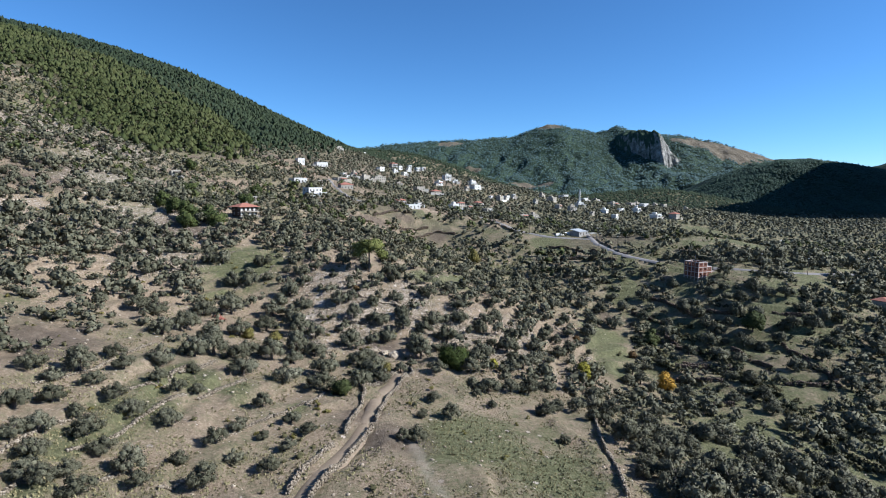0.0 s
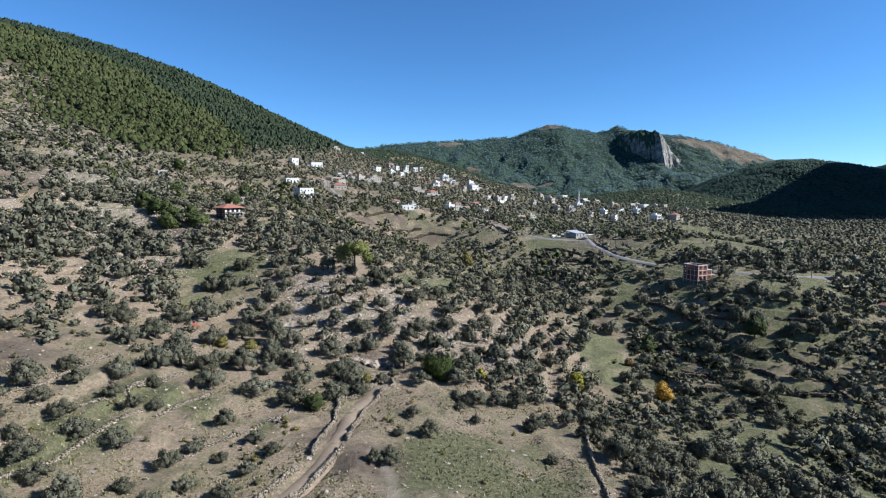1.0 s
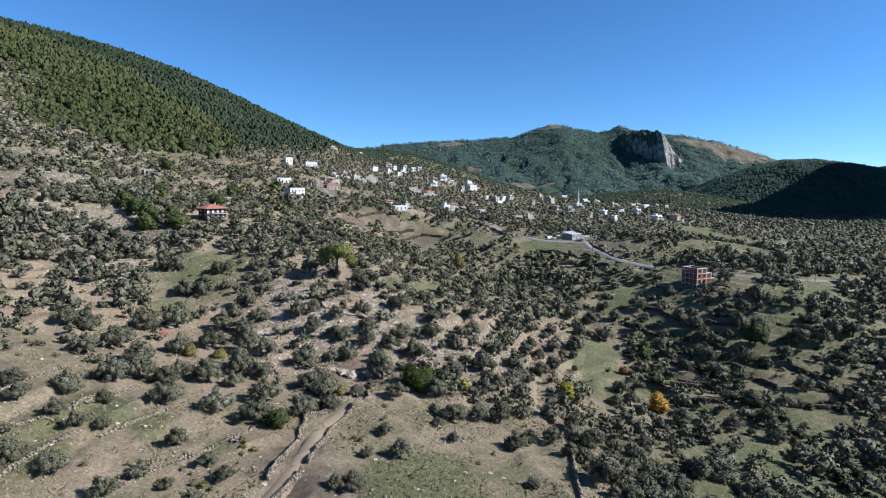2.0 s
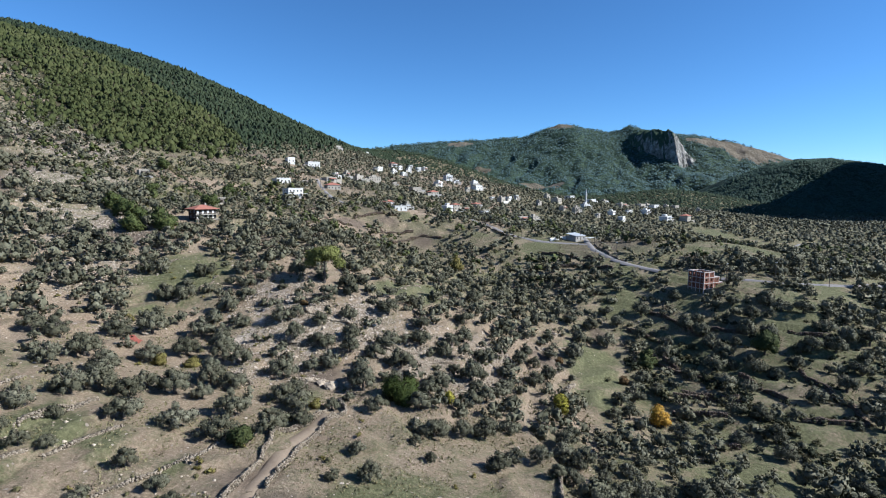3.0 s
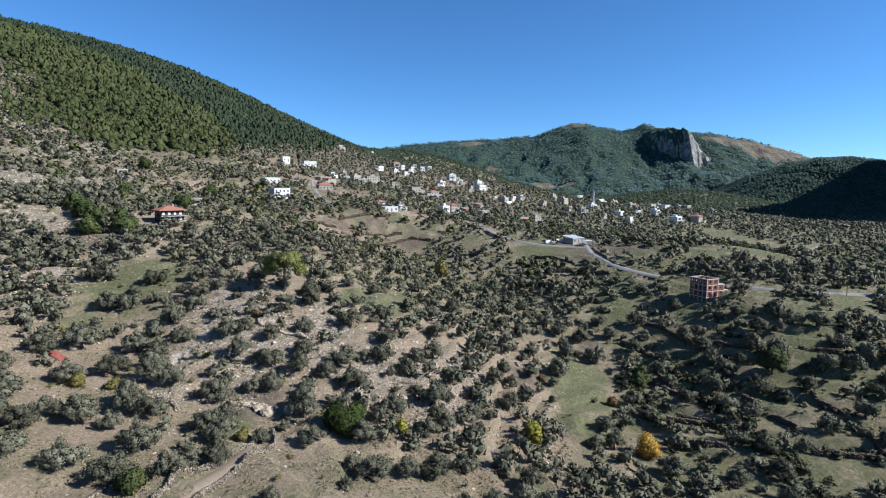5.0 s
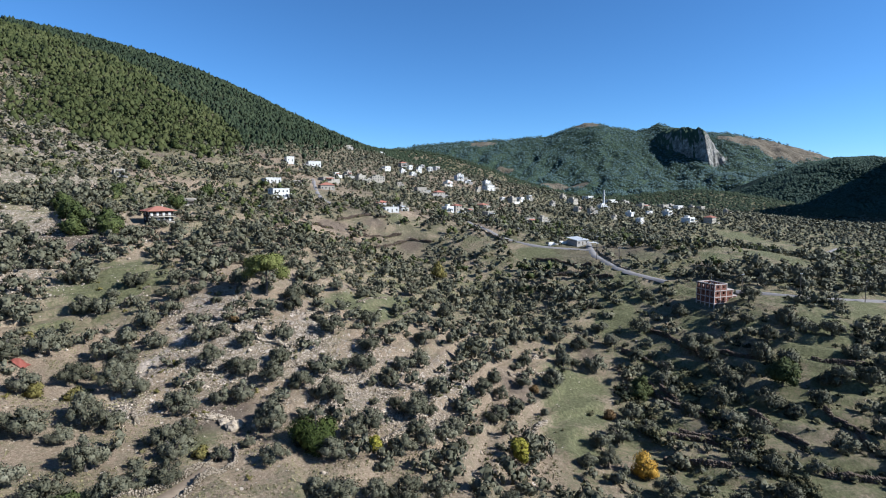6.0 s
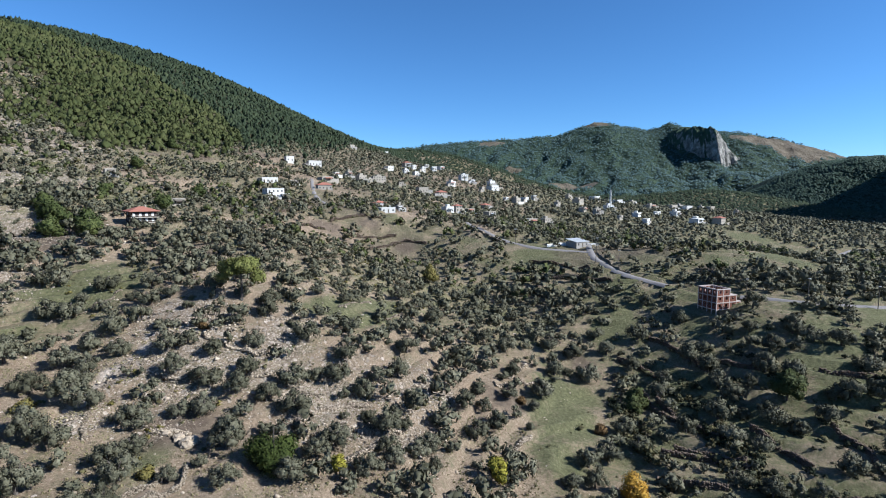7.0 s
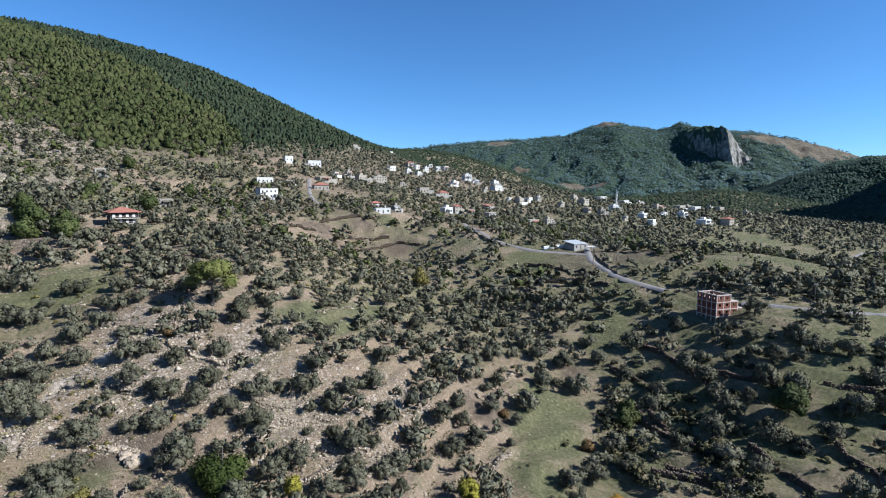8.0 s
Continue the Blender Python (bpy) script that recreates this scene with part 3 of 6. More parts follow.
RUBBLE = [
    [(2.8, 181.8), (6.2, 191.7), (12.3, 197.4), (17.9, 199.6)],
    [(-34.2, 192.2), (-24.5, 194.0), (-14.2, 198.6), (-7.4, 203.0)],
    [(14.6, 171.7), (19.4, 177.4), (25.7, 188.9), (27.1, 194.7)],
    [(15.4, 188.5), (21.9, 188.7), (26.4, 192.2)],
    [(-33.4, 210.4), (-18.2, 206.2), (-10.4, 210.9)],
    [(49.7, 229.2), (63.2, 237.6)],
    [(53.7, 236.3), (59.9, 247.0)],
    [(54.6, 199.7), (59.4, 207.4)],
    [(-26.6, 174.3), (-19.3, 175.4), (-14.5, 172.7)],
]
BANK_A = [(-63.1, 318), (-59.5, 348.8), (-46.7, 364.8)]
BANK_B = [(-48.5, 379.5), (-37.5, 400.1), (-22.8, 405.6)]
BANK_C = [(-35.1, 368.8), (-21.8, 380.1), (-10.2, 388.3)]
BANK_D = [(-21.3, 365.6), (-6, 384.2), (9.4, 382.4)]
BANK_E = [(-75.2, 349.2), (-73.1, 381.2), (-65.2, 397)]
BANK_F = [(68, 347.7), (86.6, 338.4), (100.9, 328.7)]
BANK_G = [(93.7, 259.6), (100, 254.6), (103.5, 247.2)]
BANK_H = [(97.1, 239.6), (100.3, 230.5), (107, 221.8), (116.4, 212.5)]
BANK_I = [(95, 211), (105.2, 208.6), (114.3, 204.6)]
BANK_J = [(90.6, 199.8), (97.9, 196.1), (105.6, 194.1)]
BANK_K = [(107, 269.3), (113.1, 259.1), (119.4, 246.4)]
BANK_L = [(120.2, 216.5), (125.5, 208.7), (128.2, 200.8)]
BANK_M = [(100.5, 235.1), (104.8, 227.7), (108.5, 220.8)]
BANK_N = [(121.6, 251.1), (127.2, 243.9), (135, 239.7)]
BANK_O = [(139.9, 214.4), (142.8, 207.1), (144.5, 199), (145.9, 189)]
BANK_P = [(147.7, 234.9), (152.4, 232.2), (161.5, 230.5)]
BANK_Q = [(99.1, 213.2), (108.4, 208.6), (114.3, 202.6)]
BANK_R = [(127.4, 191.9), (136.4, 189.7), (145.6, 188.2)]
BANK_S = [(89.2, 177.5), (100.7, 177.2)]
BANK_T = [(59.5, 326.6), (85.3, 325.6), (103.7, 315.8)]
BANK_U = [(90.7, 292.1), (83.7, 288.7)]
ROAD_A = [(-114.4, 537.1), (-99.2, 496), (-83.7, 456), (-71.3, 434.3), (-60.9, 421.4)]
ROAD_B = [(18, 479.8), (35.8, 414.1), (42.8, 400.3), (50, 386.6), (59.7, 377.5), (68.8, 370.7), (78.3, 366.6), (89.2, 363.7), (100.2, 358.7)]
ROAD_WALL_A = [(103.7, 359.5), (105.8, 342.4), (107.8, 330.4), (112.5, 321.1)]
ROAD_WALL_B = [(36.5, 402.7), (46.1, 386.4), (56.5, 373.5)]
YARD_WALL = [(78.5, 370.7), (84.2, 373.8), (90.7, 377.5)]
ROAD_C = [(101.1, 410.2), (102.9, 385.6), (100.7, 352.5), (104.3, 336.4), (107.9, 325.6), (113.5, 317.1), (120.4, 308.6), (123.7, 304)]
ROAD_D = [(144.7, 283.2), (153.7, 278.8), (163.5, 275.2), (181.6, 275.8), (210.4, 282.7), (243.3, 305.1), (358.3, 428.8)]
ROAD_E = [(340.4, 548.9), (367.5, 575.8), (390.4, 590.4)]
STONY_TRACK = [(-41.9, 168), (-45.8, 176.4), (-48.6, 184.5), (-48.9, 192.2), (-48.3, 197.9), (-46.6, 204.9)]
RAVINE = [(109, 244.1), (111.2, 222.1), (114.3, 206.3), (116.8, 192.3), (117.9, 178.5), (117.7, 164.8), (118, 151.8), (119.1, 141.7)]
THICKET = [(85.8, 238.7), (90.8, 229.3), (90.9, 217), (90.8, 205.6)]
HOUSES_HILL = [(-126.6, 472.2, 13.8, 4.8, 0), (-139, 617, 15.1, 5.8, 0), (-156.4, 593.6, 9, 6.2, 0), (-89.4, 495.2, 13.1, 5.4, 1), (-104.1, 546.1, 13.2, 4.1, 0), (-113.1, 490.4, 6.8, 4.1, 2), (-109.8, 596.6, 5.6, 4.5, 0), (-100.3, 610.1, 6.3, 7.4, 0), (-89.7, 617.6, 11.6, 5.2, 2), (-76.5, 640.2, 17.4, 6, 0), (-170.4, 882.1, 10.3, 4.3, 0), (-163, 1101.4, 11.9, 5.4, 0), (-88, 761.8, 10.9, 5.8, 0), (-36.1, 458.9, 9.9, 4.5, 1), (-24.2, 427.5, 11.3, 4.5, 0), (-20.9, 458.2, 2.5, 2.9, 0)]
HOUSES_SADDLE = [(-76.3, 831.3, 11.2, 7.2, 0), (-66, 829.6, 7.2, 5.6, 0), (-51.6, 819.6, 7.1, 7.1, 0), (-55.1, 887.7, 6.8, 5.1, 0), (-40.5, 860.2, 8.2, 6.6, 0), (-34.1, 899.6, 10.4, 6.9, 0), (-69.2, 777.8, 7.4, 4.5, 0), (-56, 777.7, 8.1, 4.4, 0), (-5.4, 746.5, 10.6, 6.3, 0), (5.9, 811.7, 12.3, 7.7, 0), (18.5, 800.4, 6.8, 4.5, 0), (-54.1, 655.5, 6.2, 4.3, 2), (-27.8, 635.7, 12.4, 5.9, 0), (-8.7, 646.4, 12.6, 3.6, 0), (43.6, 809.3, 10.7, 6.1, 0), (46.5, 774.5, 14.6, 5.1, 0), (33.3, 746.9, 4.9, 6.3, 2)]
HOUSES_MID = [(10.5, 509.9, 9.2, 6, 0), (17.5, 524.4, 7.6, 7.1, 1), (27, 553.6, 8, 3.5, 2), (44.9, 540.5, 9.7, 6.8, 0), (39.9, 612.7, 9.6, 3.9, 1), (74.3, 703.3, 10.4, 6.5, 0), (85.7, 727.4, 9.5, 5.4, 0), (97.9, 747.5, 4.9, 5.6, 0), (62.7, 704.1, 5.2, 3.9, 0), (80.9, 545.2, 10.7, 5.4, 0), (96.6, 573.6, 9.3, 3.6, 2), (123.3, 714.4, 7.2, 7.2, 2), (148.9, 809.5, 7.5, 5.3, 0), (155.9, 769.7, 14.2, 6.4, 2), (193.9, 937.3, 9.7, 5.3, 0), (191.4, 852.9, 15.1, 6.4, 0), (150.9, 701.7, 9, 5.1, 0)]
HOUSES_FAR = [(164, 685.2, 8.1, 8.7, 0), (187.1, 737.1, 10.8, 7.4, 0), (222.5, 848.3, 12.6, 5.5, 0), (247.5, 869.9, 12.9, 5.6, 2), (184, 660.8, 4.8, 4.8, 2), (211.6, 701.5, 10.8, 4.5, 0), (206.5, 642.7, 8.1, 6.3, 0), (243.8, 734.4, 8, 4, 0), (263.8, 730.9, 11.9, 5.9, 0), (256.2, 809.7, 14.9, 5.2, 2), (296.1, 846.4, 15.5, 5.4, 0), (316, 875.8, 9.7, 5.6, 2), (316.4, 844.5, 12.4, 5.4, 0), (270.5, 681.1, 18.2, 4.9, 0), (298.8, 691.3, 13.5, 6.8, 1), (359.8, 875.8, 11.2, 5.6, 2), (356.9, 904.1, 10, 5.8, 0), (379.7, 839, 6.8, 4.6, 2)]
HOUSES_SLOPE = [(-190.2, 383.5, 6.9, 3.8, 2), (-123.9, 347, 7.6, 4.3, 2)]
WHITE_HOUSE = [(-103.1, 426.3, 14.9, 6.9, 0)]
FARM = [(96.1, 376.8, 11.2, 5, 3)]
RED_HOUSE = [(-108.3, 293.3, 13.6, 8.9, 1)]
UMBRELLA_PINE = (-31.8, 230.5)
DARK_BUSH = (4.0, 169.0)
LANE_BUSH = (-26.0, 133.9)
YELLOW_TREE = (50.4, 184.0)
ORANGE_TREE = (83.1, 191.2)
LARGE_GREEN = (133.8, 225.4)
GREEN_B = (94.6, 235.7)
MINARET = (197.5, 776.3)
RED_TARP = (-77.6, 182.2)
YELLOW_B = (18.5, 318.6)
YELLOW_C = (17.0, 171.7)
BOULDER = (-15.9, 171.4)
BOULDER_B = (-11.6, 173.4)
BLD = (132.1, 273.3)
CANOPY = (103.3, 368.3)
RUST_A = (80.3, 219.4)
RUST_B = (57.7, 224.5)
RUST_C = (-34.4, 212.0)
BARE_A = (105.0, 243.0)
BARE_B = (90.9, 259.7)
BARE_C = (101.1, 235.2)
EDGE_HOUSE = (205.0, 244.4)
RUST_D = (-16.9, 158.8)
GREEN_C = (92.3, 231.7)
GREEN_D = (-63.3, 170.6)
GREEN_E = (-55.1, 172.6)
POLES = [(99.2, 377.3), (109.7, 333.5), (37.3, 412), (61.2, 375.7), (-73.9, 324.2), (145.6, 280.2), (166.4, 277.2), (-97.2, 485.4), (103.4, 357.3)]
ROADSIDE_POLES = [(189.7, 275), (244.7, 305.2), (100, 340.4)]
SLOPE_PINES = [(-149.8, 287), (-119.5, 327.8), (-133.2, 384.4), (-158.6, 336.6), (-191.6, 412.4), (-199.4, 502.5), (-220.7, 501.1)]
GRASS_LOWER = [(-61.3, 75.8, 3.1), (-70, 87.5, 2.8), (-67.3, 90.2, 4.5), (-70.8, 95.5, 2.9), (-68.3, 96.1, 5.4), (-64.8, 103.4, 5.6), (25.5, 104.9, 10.4), (-63.6, 106.7, 5.6), (-70, 107.7, 3.4), (-63.7, 109.7, 5.8), (8.5, 113, 16.1), (-67.6, 119.5, 3.7), (-66.5, 119.7, 5.8), (-34.3, 123.9, 2.6), (-48.7, 126.3, 3.3), (-49.3, 127.5, 5.4), (-61, 129.4, 6.4), (-64.3, 130.3, 6.5), (-65.2, 132.4, 3.3), (-21.1, 164.7, 5.4), (124, 183.2, 9.8), (66, 200, 8), (121.9, 219, 10.7), (68.8, 220.7, 10.2), (74, 225, 9), (-92.1, 225.6, 7.8)]
GRASS_UPPER = [(-85.1, 228.8, 17.7), (151.6, 231.3, 12), (70.9, 235.3, 9), (79.4, 237.3, 9), (107.9, 239.3, 12.8), (-10.7, 241.6, 7.5), (107.5, 243.1, 9.7), (1.4, 244.9, 10.0), (-4.3, 245.1, 8.7), (7, 245.5, 7.6), (160.5, 253.2, 11), (6.2, 262.3, 10.8), (122.3, 263.9, 8.7), (186.3, 269.4, 9.0), (102.4, 275.7, 8.7), (100.5, 278.1, 12.7), (99.2, 279, 9), (93.3, 281.4, 7.6), (107.2, 309.4, 10.2), (155.1, 333.6, 9.6), (188.0, 341.4, 15.3), (124.0, 346.2, 10.3), (119, 354.4, 9.1), (74, 354.9, 17.7), (-18.6, 411, 9), (241.8, 540.4, 31.7), (292.5, 603.2, 26.4)]
GRASS = GRASS_LOWER + GRASS_UPPER
STONES = [(-150, 262, 22), (-196, 330, 26), (-240, 400, 30), (-120, 225, 14), (-49.1, 216.1, 9.4), (-41.2, 222.6, 7.6), (-12.5, 207.3, 11.4), (-28.2, 202.2, 10), (5.9, 199.6, 10.6), (-31.2, 191.3, 11.2), (25, 192.1, 8.4), (-44.3, 192.9, 6.8), (28.8, 212.8, 7.9), (-35.3, 210.5, 11.9), (5.5, 199.8, 14.4), (-40.9, 174.7, 4.7), (-13.7, 219.9, 8.7), (-178.5, 224.9, 18.2), (-310, 414.1, 38.3), (-34.3, 196, 12.9)]
BARE = [(-193.6, 492, 16), (-211, 459.8, 9), (-5.3, 380.6, 9.8), (-48.5, 369.9, 9.9), (-124.5, 265.3, 16.6), (-29.3, 395.7, 8.7), (-65.6, 271.4, 9.7), (-101.6, 130.1, 16), (-229.7, 313.1, 28.7), (-204.3, 269.9, 21.4), (-19.1, 122.4, 8.5), (52.4, 222.7, 7.5), (-10.8, 210.4, 4.9), (-21.6, 178, 8.7), (-160.6, 668.2, 33.3), (-191.7, 582.5, 23.8), (80.1, 257, 6), (-10.2, 112.2, 7.9), (149.9, 314.2, 10.8)]
OPEN_LOWER = [(-20.5, 178.3, 5.8), (125.9, 183.1, 7.4), (65.2, 196.5, 5.5), (69.1, 213.1, 7), (121.9, 219, 7.1), (-85.1, 228.8, 12.2), (150.2, 231.4, 6.9), (72.7, 236, 7.6), (79.4, 237.3, 7), (-10.7, 241.6, 5), (107.5, 243.1, 7.8), (1.4, 244.9, 6), (-2.9, 246.7, 5.8), (160.5, 253.2, 5.7), (90.2, 261.3, 4.2), (6.2, 262.3, 6), (122.3, 263.9, 5.4), (186.3, 269.4, 9.0), (148.5, 270.8, 5.8), (98.8, 277.2, 4.9), (-201.7, 305.7, 13), (155.1, 333.6, 9.6), (188.0, 341.4, 15.3)]
OPEN_UPPER = [(90.1, 345.3, 12), (90.1, 345.3, 8.6), (124.0, 346.2, 10.3), (-59.5, 348.8, 6.9), (-240, 350.6, 15), (117.7, 354.7, 6.6), (72, 357, 13), (-47.8, 358.9, 12), (-47.8, 358.9, 7.6), (71.3, 359.1, 8.4), (38, 374, 10), (-8.4, 379.7, 17), (-8.4, 379.7, 12.5), (7, 386.6, 6), (-35, 391.2, 11), (-35, 391.2, 6.9), (17.8, 394.2, 12), (17.8, 394.2, 7.5), (-12.4, 416.3, 9.2), (-211, 459.8, 9), (-193.6, 492, 15), (241.8, 540.4, 23.8), (304.7, 569.9, 23.4), (292.5, 603.2, 26.4)]
OPEN = OPEN_LOWER + OPEN_UPPER
PINE_CLUMP = (-129.2, 271.2)


def spots(x, y, blobs, soft=0.5):
    """How far a place lies inside any of the patches: 0 to 1, ragged at the rim."""
    wob = (fbm(x, y, 9, 3, 41) - 0.5) * 0.9
    total = np.zeros(np.shape(x))
    for cx, cy, r in blobs:
        d = np.hypot(np.asarray(x) - cx, (np.asarray(y) - cy) * 0.75) / r + wob
        total = np.maximum(total, 1 - smooth(1 - soft, 1 + soft, d))
    return total


def resample(pts, step):
    p = [Vector((a, b)) for a, b in pts]
    p = [p[0] * 2 - p[1]] + p + [p[-1] * 2 - p[-2]]
    out = []
    for i in range(1, len(p) - 2):
        n = max(1, int((p[i + 1] - p[i]).length / step))
        for k in range(n):
            t = k / n
            a, b, c, d = p[i - 1], p[i], p[i + 1], p[i + 2]
            out.append(0.5 * (2 * b + (c - a) * t + (2 * a - 5 * b + 4 * c - d) * t * t + (3 * b - a - 3 * c + d) * t ** 3))
    return out + [p[-2]]


def near_line(x, y, pts):
    best = np.full(np.shape(x), 1e9)
    for (ax, ay), (bx, by) in zip(pts, pts[1:]):
        dx, dy = bx - ax, by - ay
        t = np.clip(((x - ax) * dx + (y - ay) * dy) / (dx * dx + dy * dy), 0, 1)
        best = np.minimum(best, np.hypot(x - ax - t * dx, y - ay - t * dy))
    return best


def attribute(ob, name, values):
    a = ob.data.attributes.new(name, "FLOAT", "POINT")
    a.data.foreach_set("value", np.asarray(values, dtype=np.float32).ravel())


def in_wood(x, y):
    """The pine wood on the upper slope, with its ragged lower edge."""
    wob = (fbm(x, y, 60, 4, 71) - 0.5) * 90
    right = np.interp(y, [430, 475, 534, 632, 770, 950, 1250], [-250, -228, -216, -203, -185, -178, -190])
    low = np.interp(x, [-900, -600, -480, -439, -415, -369, -326, -288, -256, -225, -180], [600, 600, 608, 599, 592, 541, 493, 469, 442, 431, 440])
    return (x + wob * 0.7 < right) & (y + wob > low)


# ---- the ground: one sheet, finer towards the middle of the valley ----
def build_ground():
    fine = np.radians(np.linspace(-57, 57, 390))
    rest = np.radians(np.linspace(60, 300, 50)[1:-1])
    az = np.concatenate([fine, rest])
    rad = np.concatenate([np.linspace(40, 110, 20), np.linspace(110, 420, 210)[1:], np.linspace(420, 800, 86)[1:], 800 * (4700 / 800) ** np.linspace(0, 1, 50)[1:]])
    A, R = np.meshgrid(az, rad)
    X, Y = R * np.sin(A), R * np.cos(A) - 60
    Z = ground_z(X, Y)
    lane = np.minimum(near_line(X, Y, LANE), near_line(X, Y, STONY_TRACK))
    Z = Z - 0.35 * (1 - smooth(1.6, 3.2, lane))
    n, m = len(rad), len(az)
    verts = np.stack([X, Y, Z], -1).reshape(-1, 3)
    centre = np.array([[0, -60, at(0, -60)]])
    idx = np.arange(n * m).reshape(n, m)
    nxt = np.roll(idx, -1, 1)
    quads = np.stack([idx[:-1], idx[1:], nxt[1:], nxt[:-1]], -1).reshape(-1, 4)
    hub = np.stack([np.full(m, n * m), idx[0], nxt[0], nxt[0]], -1)
    hub[:, 3] = nxt[0]
    tri = np.concatenate([quads[:, [0, 1, 2]], quads[:, [0, 2, 3]], hub[:, :3]])
    ob = mesh_object("ground", np.concatenate([verts, centre]), tri[:, ::-1], M_GROUND, shade=True)
    x, y = np.append(X.ravel(), 0), np.append(Y.ravel(), -60)
    valley = 0.5 * smooth(20, 90, x - 0.05 * y) + 0.16 + (0.2 + 0.02 * smooth(-20, 0, x)) * (1 - smooth(150, 190, y))
    valley = valley + 0.45 * smooth(220, 300, y) * (1 - smooth(20, 90, x - 0.05 * y)) * smooth(0.33, 0.55, fbm(x, y, 45, 3, 53))
    meadow = 0.62 * smooth(-12, -2, x) * (1 - smooth(34, 44, x)) * (1 - smooth(125, 150, y)) * smooth(0.3, 0.55, fbm(x, y, 18, 3, 58))
    attribute(ob, "grass", np.maximum(np.maximum(valley, meadow), spots(x, y, GRASS, 0.8) * (0.94 + 0.06 * smooth(40, 90, x))))
    attribute(ob, "forest_floor", in_wood(x, y).astype(float))
    attribute(ob, "stone", np.maximum(spots(x, y, STONES, 0.7) * 0.95, 0.02 * (1 - smooth(20, 90, x))))
    worn = 1 - smooth(0.4, 1.3, near_line(x, y, FIELD_TRACK) + (vnoise(x, y, 3, 4) - 0.5))
    worn = np.maximum(worn * 0.3, 1 - smooth(0.9, 2.4, near_line(x, y, STONY_TRACK) + (vnoise(x, y, 4, 4) - 0.5) * 1.5))
    attribute(ob, "path", worn)
    tilled = (0.12 + 0.6 * fbm(x, y, 60, 3, 52)) * smooth(260, 360, y) * (1 - smooth(20, 110, x - 0.3 * y))
    attribute(ob, "bare", np.maximum(spots(x, y, BARE, 0.9) * 0.8, tilled))
    return tagged(ob, "dry brown hillside soil with green grass patches and stones", "ground", "", "structure")


build_ground()

# crest line of the far range: x and height
CREST = [(-615, 192), (-505, 228), (-340, 255), (-176, 275), (44, 288), (209, 297), (318, 308), (401, 338), (497, 368), (551, 368), (620, 349), (730, 327), (785, 340), (826, 360), (867, 351), (908, 313), (949, 321), (1004, 330), (1141, 313), (1306, 286), (1443, 253), (1525, 225), (1580, 195), (1745, 151), (2151, 118)]
BARE_FAR = [(930, 1560, 60), (60, 2530, 60), (120, 2150, 45), (500, 2575, 50), (1230, 2430, 130), (1420, 2500, 140), (1180, 1750, 80), (330, 1900, 50)]


def range_z(x, y):
    c = np.interp(x, [p[0] for p in CREST], [p[1] for p in CREST])
    s = np.clip((y - 1430) / 1170, 0, 1)
    fold = np.abs(fbm(x + 0.25 * y, y * 0.35, 260, 4, 61) - 0.5) * 2
    gully = np.abs(fbm(x - 0.35 * y, y * 0.22, 105, 3, 64) - 0.5) * 2
    z = 6 + (c - 6) * (0.75 * s ** 1.15 + 0.25 * smooth(0.5, 1, s)) + (fold - 0.35) * 120 * s * (1 - s) ** 0.7
    z = z + (gully - 0.3) * 75 * smooth(0.02, 0.3, s) * (1 - s) ** 0.8
    z = z + (fbm(x, y, 45, 3, 77) - 0.5) * 14 + (fbm(x, y, 90, 4, 78) - 0.5) * 26 * (s - 0.97).clip(0, 1) * 20
    return z - (y > 2600) * (y - 2600) * 0.3


def cliff_z(x, y):
    """A limestone dome: sheer flank to one side, a craggy prow towards the valley."""
    base = range_z(x, y) - 7
    rag = fbm(x, y, 46, 4, 8) - 0.5
    wall = smooth(740, 800, x + 60 * rag)
    front = np.clip((y - 2128 - np.where(x < 868, 1.9 * (868 - x), 0.4 * (x - 868)) - 110 * (fbm(x, y * 0.25, 30, 4, 9) - 0.5)) / 96, 0, 1)
    front = 1 - (1 - front) ** 1.5
    right = 1 - smooth(860, 1010, x + 70 * rag - 0.28 * (y - 2160))
    top = 296 + 0.1 * np.maximum(y - 2200, 0) - 0.0045 * (x - 845) ** 2 + (fbm(x, y, 30, 4, 28) - 0.5) * 26
    crag = 1 + 0.22 * (fbm(x, y, 17, 3, 18) - 0.5)
    return base + np.maximum(0, top - base) * np.minimum(wall * front * right * crag, 1.05)


def hill_z(x, y):
    """The near wooded hill; an unseen high peak beyond the valley's mouth shades it."""
    ridge = np.interp(x, [540, 640, 720, 800, 892, 955, 1040, 1159, 1300, 2100], [0, 16, 58, 102, 137, 150, 142, 119, 90, 60])
    fold = np.abs(fbm(x + 0.4 * y, y * 0.5, 150, 4, 34) - 0.5) * 2
    slope = smooth(1030, 1460, y + 30 * (fbm(x, y, 120, 3, 35) - 0.5)) * (1 - 0.85 * smooth(1560, 2050, y))
    z = ridge * slope + (fold - 0.3) * 34 * slope * (1 - 0.7 * slope) + (fbm(x, y, 60, 4, 33) - 0.5) * 12 * slope
    # Added peak, out of view: its heights are set to shade the hill.
    shade_summit = np.interp(y, [400, 640, 900, 1130, 1290, 1400, 1700], [60, 560, 800, 640, 510, 380, 140]) * np.exp(-((x - 1580) / 180) ** 2)
    return z + shade_summit - 6 - 30 * (1 - smooth(940, 1050, y)) * (1 - smooth(1150, 1300, x))


